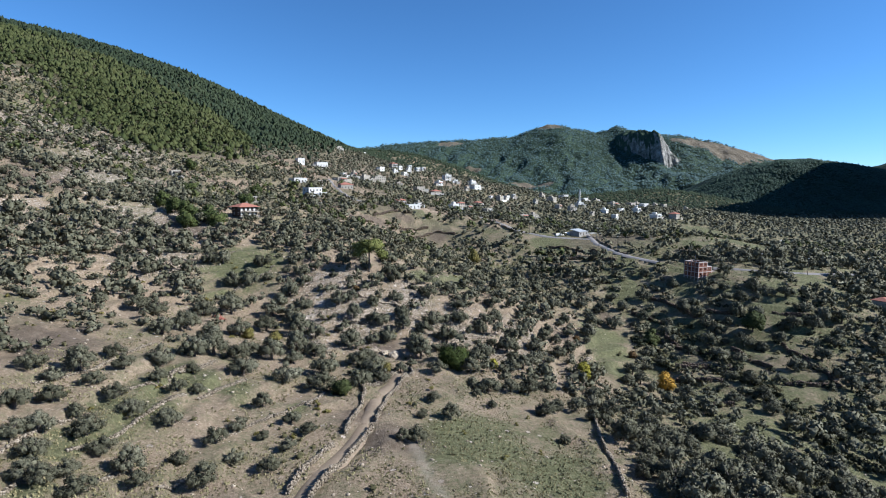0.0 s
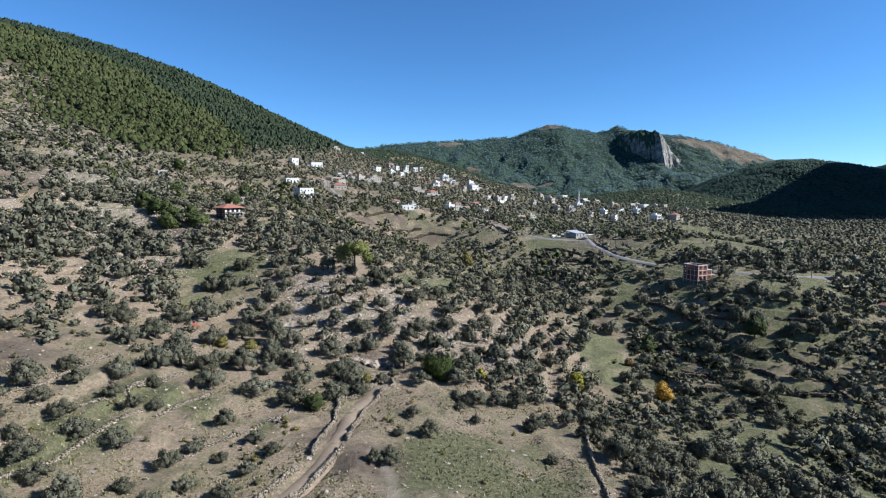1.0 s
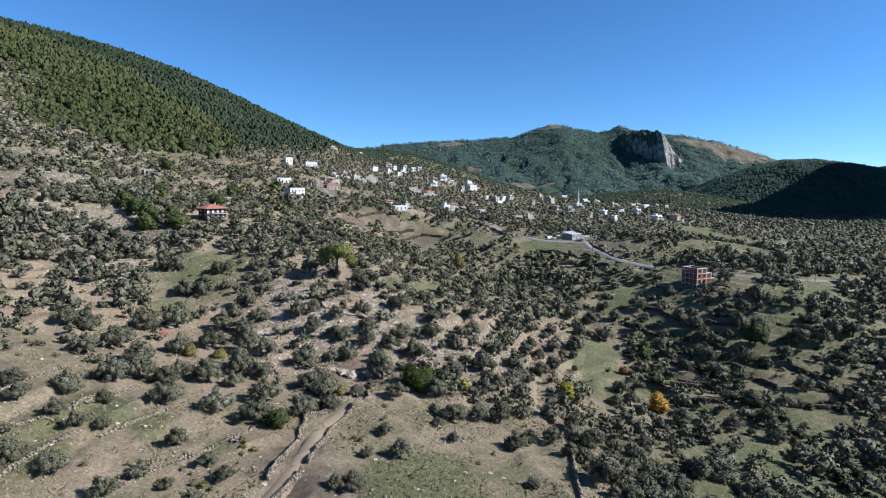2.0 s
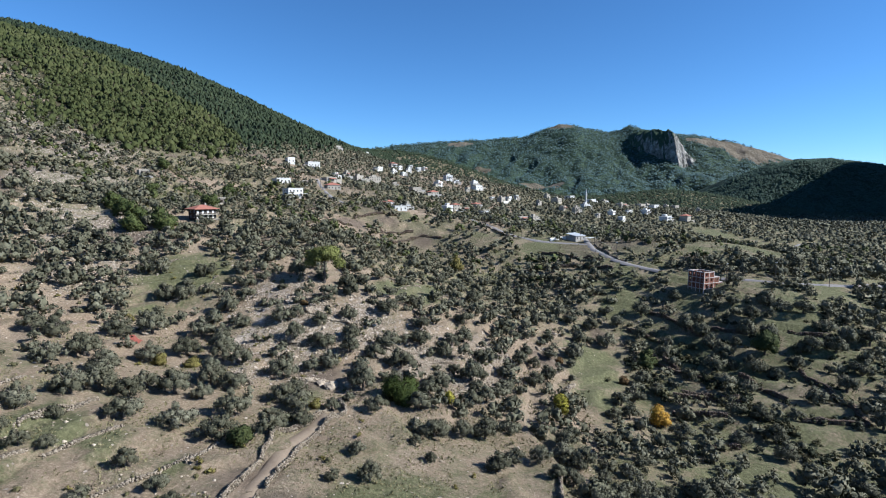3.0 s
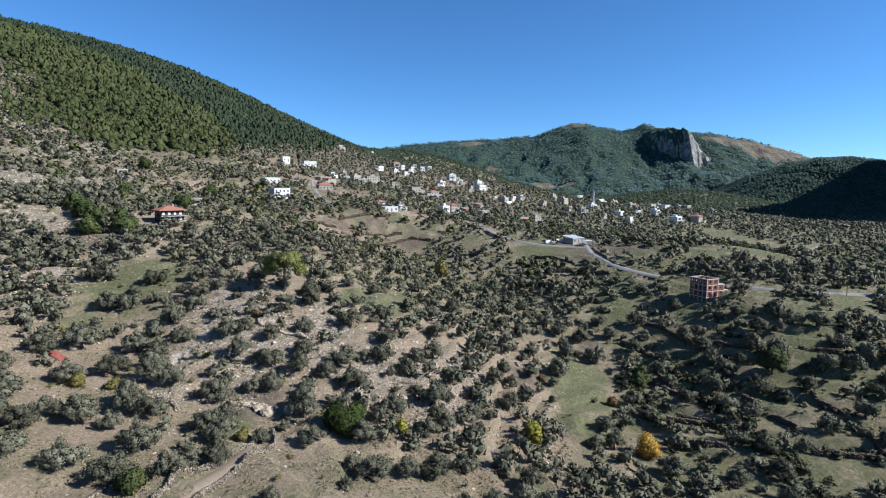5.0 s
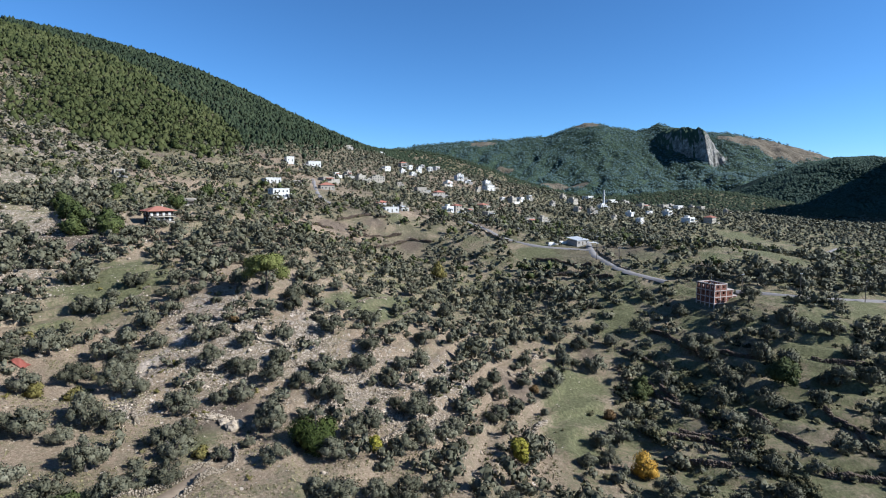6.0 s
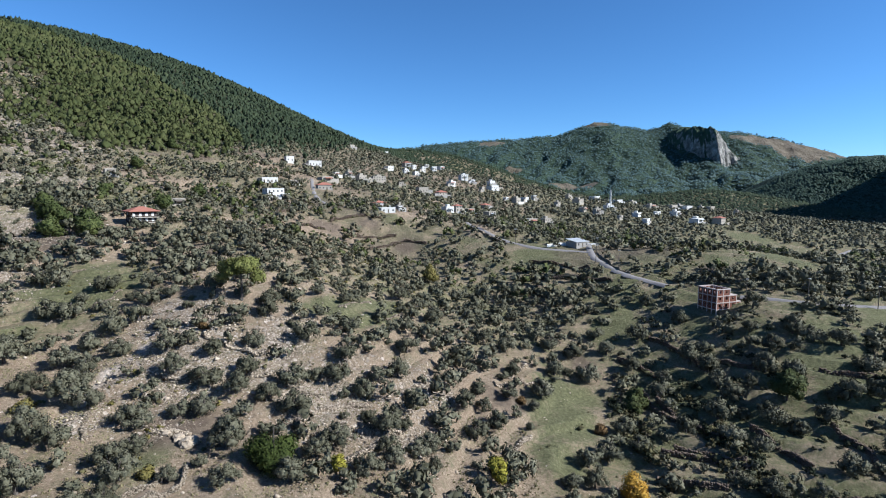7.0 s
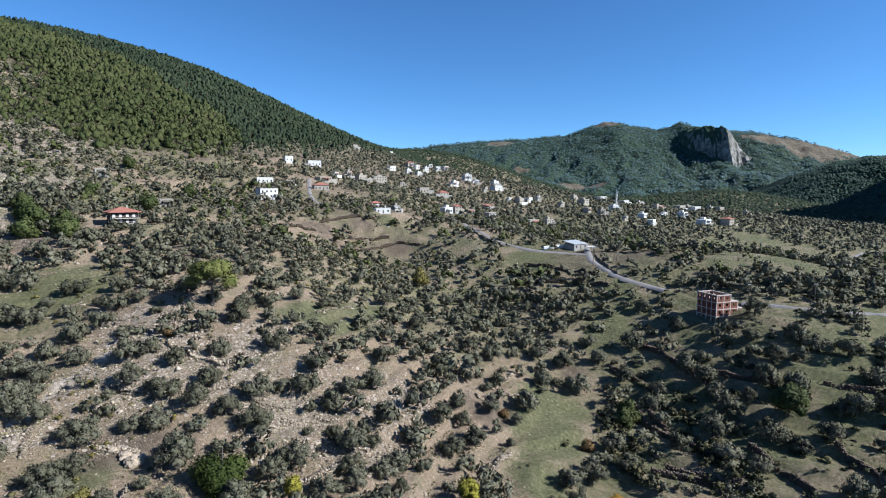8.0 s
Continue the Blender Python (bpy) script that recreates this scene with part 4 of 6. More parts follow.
def far_spots(x, y, blobs):
    """Clearings on the far slopes, long across the hill and torn at the rim."""
    total = np.zeros(np.shape(x))
    wob = (fbm(x, y, 110, 5, 42) - 0.5) * 2.4
    for cx, cy, r in blobs:
        total = np.maximum(total, 1 - smooth(0.5, 1.4, np.hypot((x - cx) * 0.75, (y - cy) * 1.1) / r + wob))
    return total


def height_patch(name, f, xs, ys, mat, label, bare, rock=lambda x, y: 0.45 + 0 * x):
    X, Y = np.meshgrid(xs, ys)
    Z = f(X, Y)
    idx = np.arange(X.size).reshape(X.shape)
    quads = np.stack([idx[:-1, :-1], idx[:-1, 1:], idx[1:, 1:], idx[1:, :-1]], -1).reshape(-1, 4)
    ob = mesh_object(name, np.stack([X, Y, Z], -1).reshape(-1, 3), quads, mat, shade=True)
    attribute(ob, "bare", far_spots(X.ravel(), Y.ravel(), bare))
    attribute(ob, "rock", rock(X.ravel(), Y.ravel()))
    return tagged(ob, label, "mountain", "", "structure")


M_RANGE = mountain_material("far_mountain_side", (0.024, 0.04, 0.0264), (0.048, 0.068, 0.04), (0.08, 0.0656, 0.044), (0.16, 0.132, 0.096))
height_patch("mountain_range", range_z, np.linspace(-800, 2300, 300), np.linspace(1420, 2800, 130), M_RANGE, "pine-covered mountain range with bare brown shoulders", BARE_FAR)
height_patch("limestone_cliff", cliff_z, np.linspace(690, 1060, 190), np.linspace(2060, 2590, 170), M_RANGE, "pale craggy limestone cliff dome above the pine woods", [], lambda x, y: 0.1 + 1.0 * smooth(852, 885, x + 40 * (fbm(x, y, 30, 3, 12) - 0.5)))
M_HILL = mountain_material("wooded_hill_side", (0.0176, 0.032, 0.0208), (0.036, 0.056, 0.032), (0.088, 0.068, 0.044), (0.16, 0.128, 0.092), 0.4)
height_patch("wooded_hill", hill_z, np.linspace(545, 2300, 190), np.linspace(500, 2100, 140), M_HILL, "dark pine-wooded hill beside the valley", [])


def woods(name, f, spans, count, bare, label, size, mat=None):
    x0, x1, y0, y1 = spans
    x, y = rng.uniform(x0, x1, count), rng.uniform(y0, y1, count)
    z = f(x, y)
    steep = np.abs(f(x + 6, y) - z) + np.abs(f(x, y + 6) - z)
    keep = (far_spots(x, y, bare) < 0.4 + rng.uniform(-0.3, 0.3, count)) & (steep < 9) & (z > land(x, y) - 1)
    gen = np.random.default_rng(3)
    kinds = []
    for k in range(6):
        v = np.array([(0, 0, 1.0), (0, 0, -0.1)] + [(0.6 * math.cos(a), 0.55 * math.sin(a), 0.45) for a in np.linspace(0, 2 * math.pi, 6)[:-1]]) * gen.uniform(0.75, 1.2, (7, 1))
        q = v / np.linalg.norm(v, axis=1, keepdims=True) * (0.85, 0.85, 0.5) + (0, 0, 0.3)
        kinds.append((v, np.array([(0, 2 + i, 2 + (i + 1) % 5) for i in range(5)]), q / np.linalg.norm(q, axis=1, keepdims=True)))
    places = [(a, b, c, w, h, t, k) for a, b, c, w, h, t, k in zip(x[keep], y[keep], z[keep], rng.uniform(0.7, 1.3, keep.sum()) * size, rng.uniform(0.8, 1.2, keep.sum()), rng.uniform(0, 6.3, keep.sum()), rng.integers(0, 6, keep.sum()))]
    return merged(name, kinds, places, mat or M_HAZED_WOOD, label, "woods")


woods("mountain_woods", range_z, (-700, 1900, 1440, 2620), 31000, BARE_FAR, "distant haze-tinted pine woods on the mountain side", 6.8)
woods("valley_woods", lambda x, y: ground_z(x, y) - 0.5, (-250, 950, 1040, 1520), 15000, [], "pine woods closing the valley behind the village", 6.0, M_PINE_DEEP)
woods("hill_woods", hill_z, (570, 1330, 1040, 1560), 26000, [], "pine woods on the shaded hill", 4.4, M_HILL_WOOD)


# ---- roads, lanes, walls ----
def ribbon(name, pts, width, mat, label, category, lift=0.12):
    line = resample(pts, 1.5)
    vs, fs, rows = [], [], []
    for i, p in enumerate(line):
        a, b = line[max(i - 1, 0)], line[min(i + 1, len(line) - 1)]
        side = Vector((-(b - a).y, (b - a).x)).normalized()
        w = width * (0.5 + 0.03 * math.sin(i * 0.23))
        q = [p + side * w * k for k in (-1, -0.5, 0, 0.5, 1)]
        rows.append((q, max(at(c.x, c.y) for c in q) * 0.5 + 0.5 * at(p.x, p.y)))
    for i, (q, _) in enumerate(rows):
        z = sum(r[1] for r in rows[max(i - 5, 0):i + 6]) / len(rows[max(i - 5, 0):i + 6])
        vs += [(c.x, c.y, 0.75 * z + 0.25 * at(c.x, c.y) + lift + 0.1 - (0.75 if k in (0, 4) else 0)) for k, c in enumerate(q)]
        if i:
            o = 5 * i
            fs += [(o - 5 + k, o - 4 + k, o + 1 + k, o + k) for k in range(4)]
    ob = mesh_object(name, vs, fs, mat)
    return tagged(ob, label, category, "", "structure")


ribbon("lane", LANE, 4.4, M_TRACK, "trodden earth lane between dry stone walls", "lane", -0.1)
for road in (ROAD_A, ROAD_B, ROAD_C, ROAD_D, ROAD_E):
    ribbon("road", road, 4.4 if road is ROAD_C else 4.0 if road is not ROAD_D else 3.2, M_ASPHALT, "pale grey village road through olive groves", "road", 0.28 if road is ROAD_C else 0.15)

CUBE_V = np.array([(x, y, z) for x in (-0.5, 0.5) for y in (-0.5, 0.5) for z in (-0.5, 0.5)])
CUBE_F = np.array([(0, 1, 3), (0, 3, 2), (4, 6, 7), (4, 7, 5), (0, 4, 5), (0, 5, 1), (2, 3, 7), (2, 7, 6), (0, 2, 6), (0, 6, 4), (1, 5, 7), (1, 7, 3)])


def stone_wall(pts, height=1.0, thick=0.6, label="dry wall of rough grey field stones", name="stone_wall", mat=None, size=0.36):
    gen = np.random.default_rng(int(abs(pts[0][0] * 10 + pts[0][1])) + 5)
    line = resample(pts, size)
    vs, fs, n = [], [], 0
    for i, p in enumerate(line[:-1]):
        q = line[i + 1]
        t = math.atan2(q.y - p.y, q.x - p.x)
        tall = height * (0.45 + 1.0 * fbm(p.x, p.y, 6, 3, 90))
        wide = thick * (0.7 + 0.8 * fbm(p.x, p.y, 4, 2, 91))
        z0 = at(p.x, p.y) - 0.1
        if tall < height * 0.72 and gen.uniform() < 0.5:
            tall *= 0.4
        level = 0.0
        while level < tall:
            for side in (-1, 1):
                if gen.uniform() < 0.12:
                    continue
                s = gen.uniform(0.6, 1.5, 3) * (size, wide * 0.5, 0.3)
                v = CUBE_V * gen.uniform(0.65, 1.1, (8, 1)) * s
                a = t + gen.uniform(-0.6, 0.6)
                o = wide * 0.27 * side * (1 - 0.35 * level / max(tall, 0.1)) + gen.uniform(-0.1, 0.1)
                along = gen.uniform(-0.15, 0.15)
                x, y = v[:, 0] * math.cos(a) - v[:, 1] * math.sin(a), v[:, 0] * math.sin(a) + v[:, 1] * math.cos(a)
                vs.append(np.stack([x + p.x - math.sin(t) * o + along, y + p.y + math.cos(t) * o + along, v[:, 2] + z0 + 0.1 + level + gen.uniform(-0.05, 0.05)], 1))
                fs.append(CUBE_F + n)
                n += 8
            level += 0.27
    return tagged(mesh_object(name, np.concatenate(vs), np.concatenate(fs), mat or M_WALL_STONE), label, "wall", "field walls", "structure")


for wall in (LANE_WALL_A, LANE_WALL_B, LANE_WALL_C, LANE_WALL_D):
    stone_wall(wall, 1.0, 0.55, "dry stone wall along the earth lane", size=0.24)
stone_wall(ROAD_WALL_A, 1.2, 0.6, "dark stone retaining wall beside the village road")
stone_wall(ROAD_WALL_B, 1.2, 0.6, "dark stone retaining wall beside the village road")
stone_wall(FIELD_WALL, 1.0, 0.6, "low dry stone wall crossing the grassy slope")
TERRACES = [TERRACE_WALL_A, TERRACE_WALL_B, TERRACE_WALL_C, TERRACE_WALL_D, TERRACE_WALL_E, TERRACE_WALL_F, TERRACE_WALL_G, TERRACE_WALL_H, TERRACE_WALL_I, TERRACE_WALL_J, TERRACE_WALL_K, TERRACE_WALL_L, TERRACE_WALL_M, TERRACE_WALL_N, TERRACE_WALL_O, TERRACE_WALL_P, TERRACE_WALL_Q, TERRACE_WALL_R, TERRACE_WALL_S, TERRACE_WALL_T, TERRACE_WALL_U, TERRACE_WALL_V, TERRACE_WALL_W]
for wall in RUBBLE:
    stone_wall(wall, 0.55, 1.5, "tumbled wall of pale field stones on the slope", mat=M_STONE, size=0.3)
for wall in TERRACES:
    stone_wall(wall, 0.42, 0.85, "low terrace wall of pale field stones", size=0.27)
BANKS = [BANK_A, BANK_B, BANK_C, BANK_D, BANK_E, BANK_F, BANK_G, BANK_H, BANK_I, BANK_J, BANK_K, BANK_L, BANK_M, BANK_N, BANK_O, BANK_P, BANK_Q, BANK_R, BANK_S, BANK_T, BANK_U]


for line in BANKS:
    stone_wall(line, 1.5, 1.0, "dark earth and stone bank stepping between terraces", "terrace_bank", M_EARTH, 0.55)


# ---- houses ----
def window(w, h, x, y, z, wall, side=0, shutter=None):
    """A window with frame, pane and sill; side 0 faces -y, 1 faces +x, -1 faces -x."""
    turn = pose(x, y, z, 0, 0, 90 * side)
    bm = boxes((-w / 2, w / 2, -0.06, 0.02, 0, 0.08), (-w / 2, w / 2, -0.06, 0.02, h - 0.08, h), (-w / 2, -w / 2 + 0.08, -0.06, 0.02, 0.08, h - 0.08), (w / 2 - 0.08, w / 2, -0.06, 0.02, 0.08, h - 0.08))
    win = part("window", bm, shutter or M_GREY, wall)
    win.matrix_local = turn
    part("pane", boxes((-w / 2 + 0.08, w / 2 - 0.08, -0.03, 0.01, 0.08, h - 0.08)), M_DARK, win)
    return win


def hip_roof(w, d, z, over, rise, mat, parent):
    bm = bmesh.new()
    x, y, e = w / 2 + over, d / 2 + over, min(d / 2, w / 2)
    a = [bm.verts.new(p) for p in ((-x, -y, z), (x, -y, z), (x, y, z), (-x, y, z))]
    c = [bm.verts.new(p) for p in ((-x, -y, z + 0.18), (x, -y, z + 0.18), (x, y, z + 0.18), (-x, y, z + 0.18))]
    r = [bm.verts.new((-max(w / 2 - e, 0.3), 0, z + 0.18 + rise)), bm.verts.new((max(w / 2 - e, 0.3), 0, z + 0.18 + rise))]
    bm.faces.new(a[::-1])
    for i in range(4):
        bm.faces.new((a[i], a[(i + 1) % 4], c[(i + 1) % 4], c[i]))
    bm.faces.new((c[0], c[1], r[1], r[0]))
    bm.faces.new((c[1], c[2], r[1]))
    bm.faces.new((c[2], c[3], r[0], r[1]))
    bm.faces.new((c[3], c[0], r[0]))
    return part("roof", bm, mat, parent, "hipped red tile roof")


def house(x, y, w, h, style, turn, detail=1):
    w = max(w * 0.88, 4.5)
    h = h * (0.7 if y < 560 or w < 10 else 0.78)
    if style == 0 and random.random() < 0.28:
        style = 2 if y < 600 or random.random() < 0.75 else 1
    d = max(5.0, min(w * 0.8, 10.0))
    h = max(h, 2.8)
    style = int(style)
    floors = max(1, round(h / 3.1))
    body = {0: M_WHITE, 1: M_CREAM, 2: M_CREAM, 3: M_GREY}[style]
    words = {0: "white limewashed flat-roofed village house", 1: "cream village house with a red tiled roof", 2: "weathered stone-coloured village house", 3: "grey farm building with a sheet roof beside the road"}[style]
    words = ("two-storey " if floors == 2 else "three-storey " if floors > 2 else "") + words
    ob = thing("house", pose(x, y, at(x, y) + 1.2 * float(smooth(520, 650, y)), 0, 0, turn), words, "house", "village houses")
    wall = part("wall", boxes((-w / 2, w / 2, -d / 2, d / 2, -5.0, h)), body, ob)
    if style == 1:
        hip_roof(w, d, h + 0.003, 0.5, min(w, d) * 0.22, M_TILE, ob)
    elif style == 3:
        bm = bmesh.new()
        v = [bm.verts.new(p) for p in ((-w / 2 - 0.4, -d / 2 - 0.4, h), (w / 2 + 0.4, -d / 2 - 0.4, h), (w / 2 + 0.4, d / 2 + 0.4, h + 1.4), (-w / 2 - 0.4, d / 2 + 0.4, h + 1.4))]
        u = [bm.verts.new(p.co + Vector((0, 0, 0.15))) for p in v]
        bm.faces.new(v[::-1]), bm.faces.new(u)
        for i in range(4):
            bm.faces.new((v[i], v[(i + 1) % 4], u[(i + 1) % 4], u[i]))
        part("roof", bm, M_METAL, ob, "pale sloping sheet roof")
    else:
        part("roof", boxes((-w / 2 - 0.15, w / 2 + 0.15, -d / 2 - 0.15, d / 2 + 0.15, h + 0.003, h + 0.22), (-w / 2 - 0.1, w / 2 + 0.1, -d / 2 - 0.1, -d / 2 + 0.1, h + 0.22, h + 0.6)), body, ob)
        if (int(x) + int(y)) % 3 == 0:
            part("stair_house", boxes((-w * 0.1, w * 0.25, -d * 0.1, d * 0.35, h + 0.226, h + 2.3)), body, ob)
    if (int(x * 3) % 2) == 0 and style != 3:
        part("chimney", boxes((w * 0.3, w * 0.3 + 0.5, d * 0.2, d * 0.2 + 0.5, h + 0.2, h + 1.5)), body, ob)
    if random.random() < 0.65 and style != 3:
        s = random.choice((-1, 1))
        aw, ad, ah = w * random.uniform(0.35, 0.6), d * random.uniform(0.5, 0.8), h * random.uniform(0.4, 0.62)
        x0, x1 = sorted((s * w / 2, s * (w / 2 + aw)))
        part("annex", boxes((x0 + 0.004, x1 - 0.004, -d / 2 + 0.3, -d / 2 + 0.3 + ad, -4.0, ah), (x0, x1, -d / 2 + 0.1, -d / 2 + 0.5 + ad, ah + 0.003, ah + 0.2)), random.choice((body, M_CREAM, M_GREY)), ob)
    if random.random() < 0.45 and style != 3:
        lx = w * random.uniform(-0.2, 0.2)
        bm = bmesh.new()
        lo = [bm.verts.new(q) for q in ((lx - w * 0.3, -d / 2 - 2.6, h * 0.62), (lx + w * 0.3, -d / 2 - 2.6, h * 0.62), (lx + w * 0.3, -d / 2 - 0.005, h * 0.62 + 0.7), (lx - w * 0.3, -d / 2 - 0.005, h * 0.62 + 0.7))]
        hi = [bm.verts.new(q.co + Vector((0, 0, 0.12))) for q in lo]
        bm.faces.new(lo[::-1]), bm.faces.new(hi)
        for i in range(4):
            bm.faces.new((lo[i], lo[(i + 1) % 4], hi[(i + 1) % 4], hi[i]))
        part("porch_roof", bm, random.choice((M_TILE, M_METAL, M_WOOD)), ob)
        for post_x in (lx - w * 0.28, lx + w * 0.28):
            part("porch_post", boxes((post_x - 0.09, post_x + 0.09, -d / 2 - 2.5, -d / 2 - 2.32, -4.0, h * 0.62)), M_WOOD, ob)
    if random.random() < 0.4:
        part("terrace", boxes((-w * 0.7, w * 0.6, -d / 2 - 4.2, -d / 2 - 3.9, -4.0, random.uniform(0.2, 0.9))), random.choice((M_WHITE, M_CREAM, M_GREY)), ob, "low yard wall")
    if random.random() < 0.4 and floors > 1:
        part("balcony", boxes((-w * 0.35, w * 0.3, -d / 2 - 1.3, -d / 2 - 0.004, h / floors - 0.2, h / floors), (-w * 0.35, w * 0.3, -d / 2 - 1.3, -d / 2 - 1.2, h / floors + 0.003, h / floors + 0.9)), body, ob)
    n = max(2, round(w / 3.2))
    for f in range(floors):
        z = f * h / floors + 0.95
        for i in range(n):
            wx = -w / 2 + w * (i + 0.5) / n
            if f == 0 and i == n // 2:
                door = part("door", boxes((wx - 0.5, wx + 0.5, -d / 2 - 0.05, -d / 2 + 0.02, 0, 2.1)), M_WOOD, ob)
                continue
            window(1.15, 1.25, wx, -d / 2, z, wall)
        for wy in (-d * 0.22, d * 0.22):
            window(1.0, 1.2, w / 2, wy, z, wall, 1)
    return ob


random.seed(11)
for group in (HOUSES_HILL, HOUSES_SADDLE, HOUSES_MID, HOUSES_FAR, HOUSES_SLOPE):
    for x, y, w, h, style in group:
        house(x, y, w, h, style, random.uniform(30, 58))
for x, y, w, h, style in FARM:
    house(x, y, w, h * 0.6, 3, 40)


def white_house(x, y):
    w, d, h = 12.0, 9.0, 6.6
    ob = thing("white_house", pose(x, y, at(x, y), 0, 0, 45), "white two-storey cube house with flat roof and terrace", "house")
    wall = part("wall", boxes((-w / 2, w / 2, -d / 2, d / 2, -3, h)), M_WHITE, ob)
    part("roof", boxes((-w / 2 - 0.2, w / 2 + 0.2, -d / 2 - 0.2, d / 2 + 0.2, h + 0.003, h + 0.25)), M_WHITE, ob)
    part("porch", boxes((w / 2 - 2.4, w / 2 + 2.6, -d / 2 - 2.6, -d / 2 - 0.003, 2.75, 3.0), (w / 2 + 2.2, w / 2 + 2.5, -d / 2 - 2.5, -d / 2 - 2.2, -2, 2.75), (w / 2 - 2.3, w / 2 - 2.0, -d / 2 - 2.5, -d / 2 - 2.2, -2, 2.75)), M_WHITE, ob)
    for f in range(2):
        for i in range(4):
            window(1.1, 1.3, -w / 2 + 1.6 + 2.9 * i, -d / 2, 0.9 + 3.2 * f, wall)
        for wy in (-2.5, 1.5):
            window(1.0, 1.2, -w / 2, wy, 0.9 + 3.2 * f, wall, -1)
    return ob


white_house(*WHITE_HOUSE[0][:2])


def red_house(x, y):
    w, d, f = 10.0, 8.0, 2.4
    ob = thing("red_roof_house", pose(x, y, at(x, y) - 1.6, 0, 0, 52), "three-storey house with balconies and red tiled hip roof", "house")
    wall = part("wall", boxes((-w / 2, w / 2, -d / 2, d / 2, f - 0.3, 3 * f)), M_BROWN, ob, "dark brown upper walls")
    part("basement", boxes((-w / 2 + 1.2, w / 2 - 1.2, -d / 2 + 2.5, d / 2 - 0.2, -3, f - 0.305)), M_GREY, ob, "open grey basement storey")
    for k in range(5):
        px = -w / 2 + 0.3 + k * (w - 0.6) / 4
        part("pillar", boxes((px - 0.2, px + 0.2, -d / 2 - 1.3, -d / 2 - 0.9, -3, f - 0.305)), M_CREAM, ob)
    for k in (1, 2):
        part("balcony", boxes((-w / 2 - 0.8, w / 2 + 0.6, -d / 2 - 1.5, -d / 2 - 0.004, k * f - 0.3, k * f), (-w / 2 - 0.8, w / 2 + 0.6, -d / 2 - 1.5, -d / 2 - 1.38, k * f + 0.78, k * f + 0.86), *[(-w / 2 - 0.75 + i * (w + 1.3) / 12, -w / 2 - 0.69 + i * (w + 1.3) / 12, -d / 2 - 1.47, -d / 2 - 1.41, k * f, k * f + 0.75) for i in range(13)]), M_CREAM, ob)
        for i in range(4):
            wx = -w / 2 + 1.4 + 2.55 * i
            part("white_panel", boxes((wx - 1.15, wx - 0.1, -d / 2 - 0.04, -d / 2 - 0.003, k * f + 0.35, k * f + 1.75)), M_WHITE, ob)
            window(0.9, 1.6, wx + 0.55, -d / 2, k * f + 0.2, wall, 0, M_BROWN)
        for wy in (-2.2, 1.8):
            window(1.0, 1.3, -w / 2, wy, k * f + 0.8, wall, -1, M_WHITE)
    hip_roof(w, d, 3 * f + 0.003, 1.4, 2.0, M_TILE, ob)
    part("chimney", boxes((2.0, 2.6, 1.0, 1.6, 3 * f + 1.0, 3 * f + 2.9)), M_CREAM, ob)
    return ob


red_house(*RED_HOUSE[0][:2])


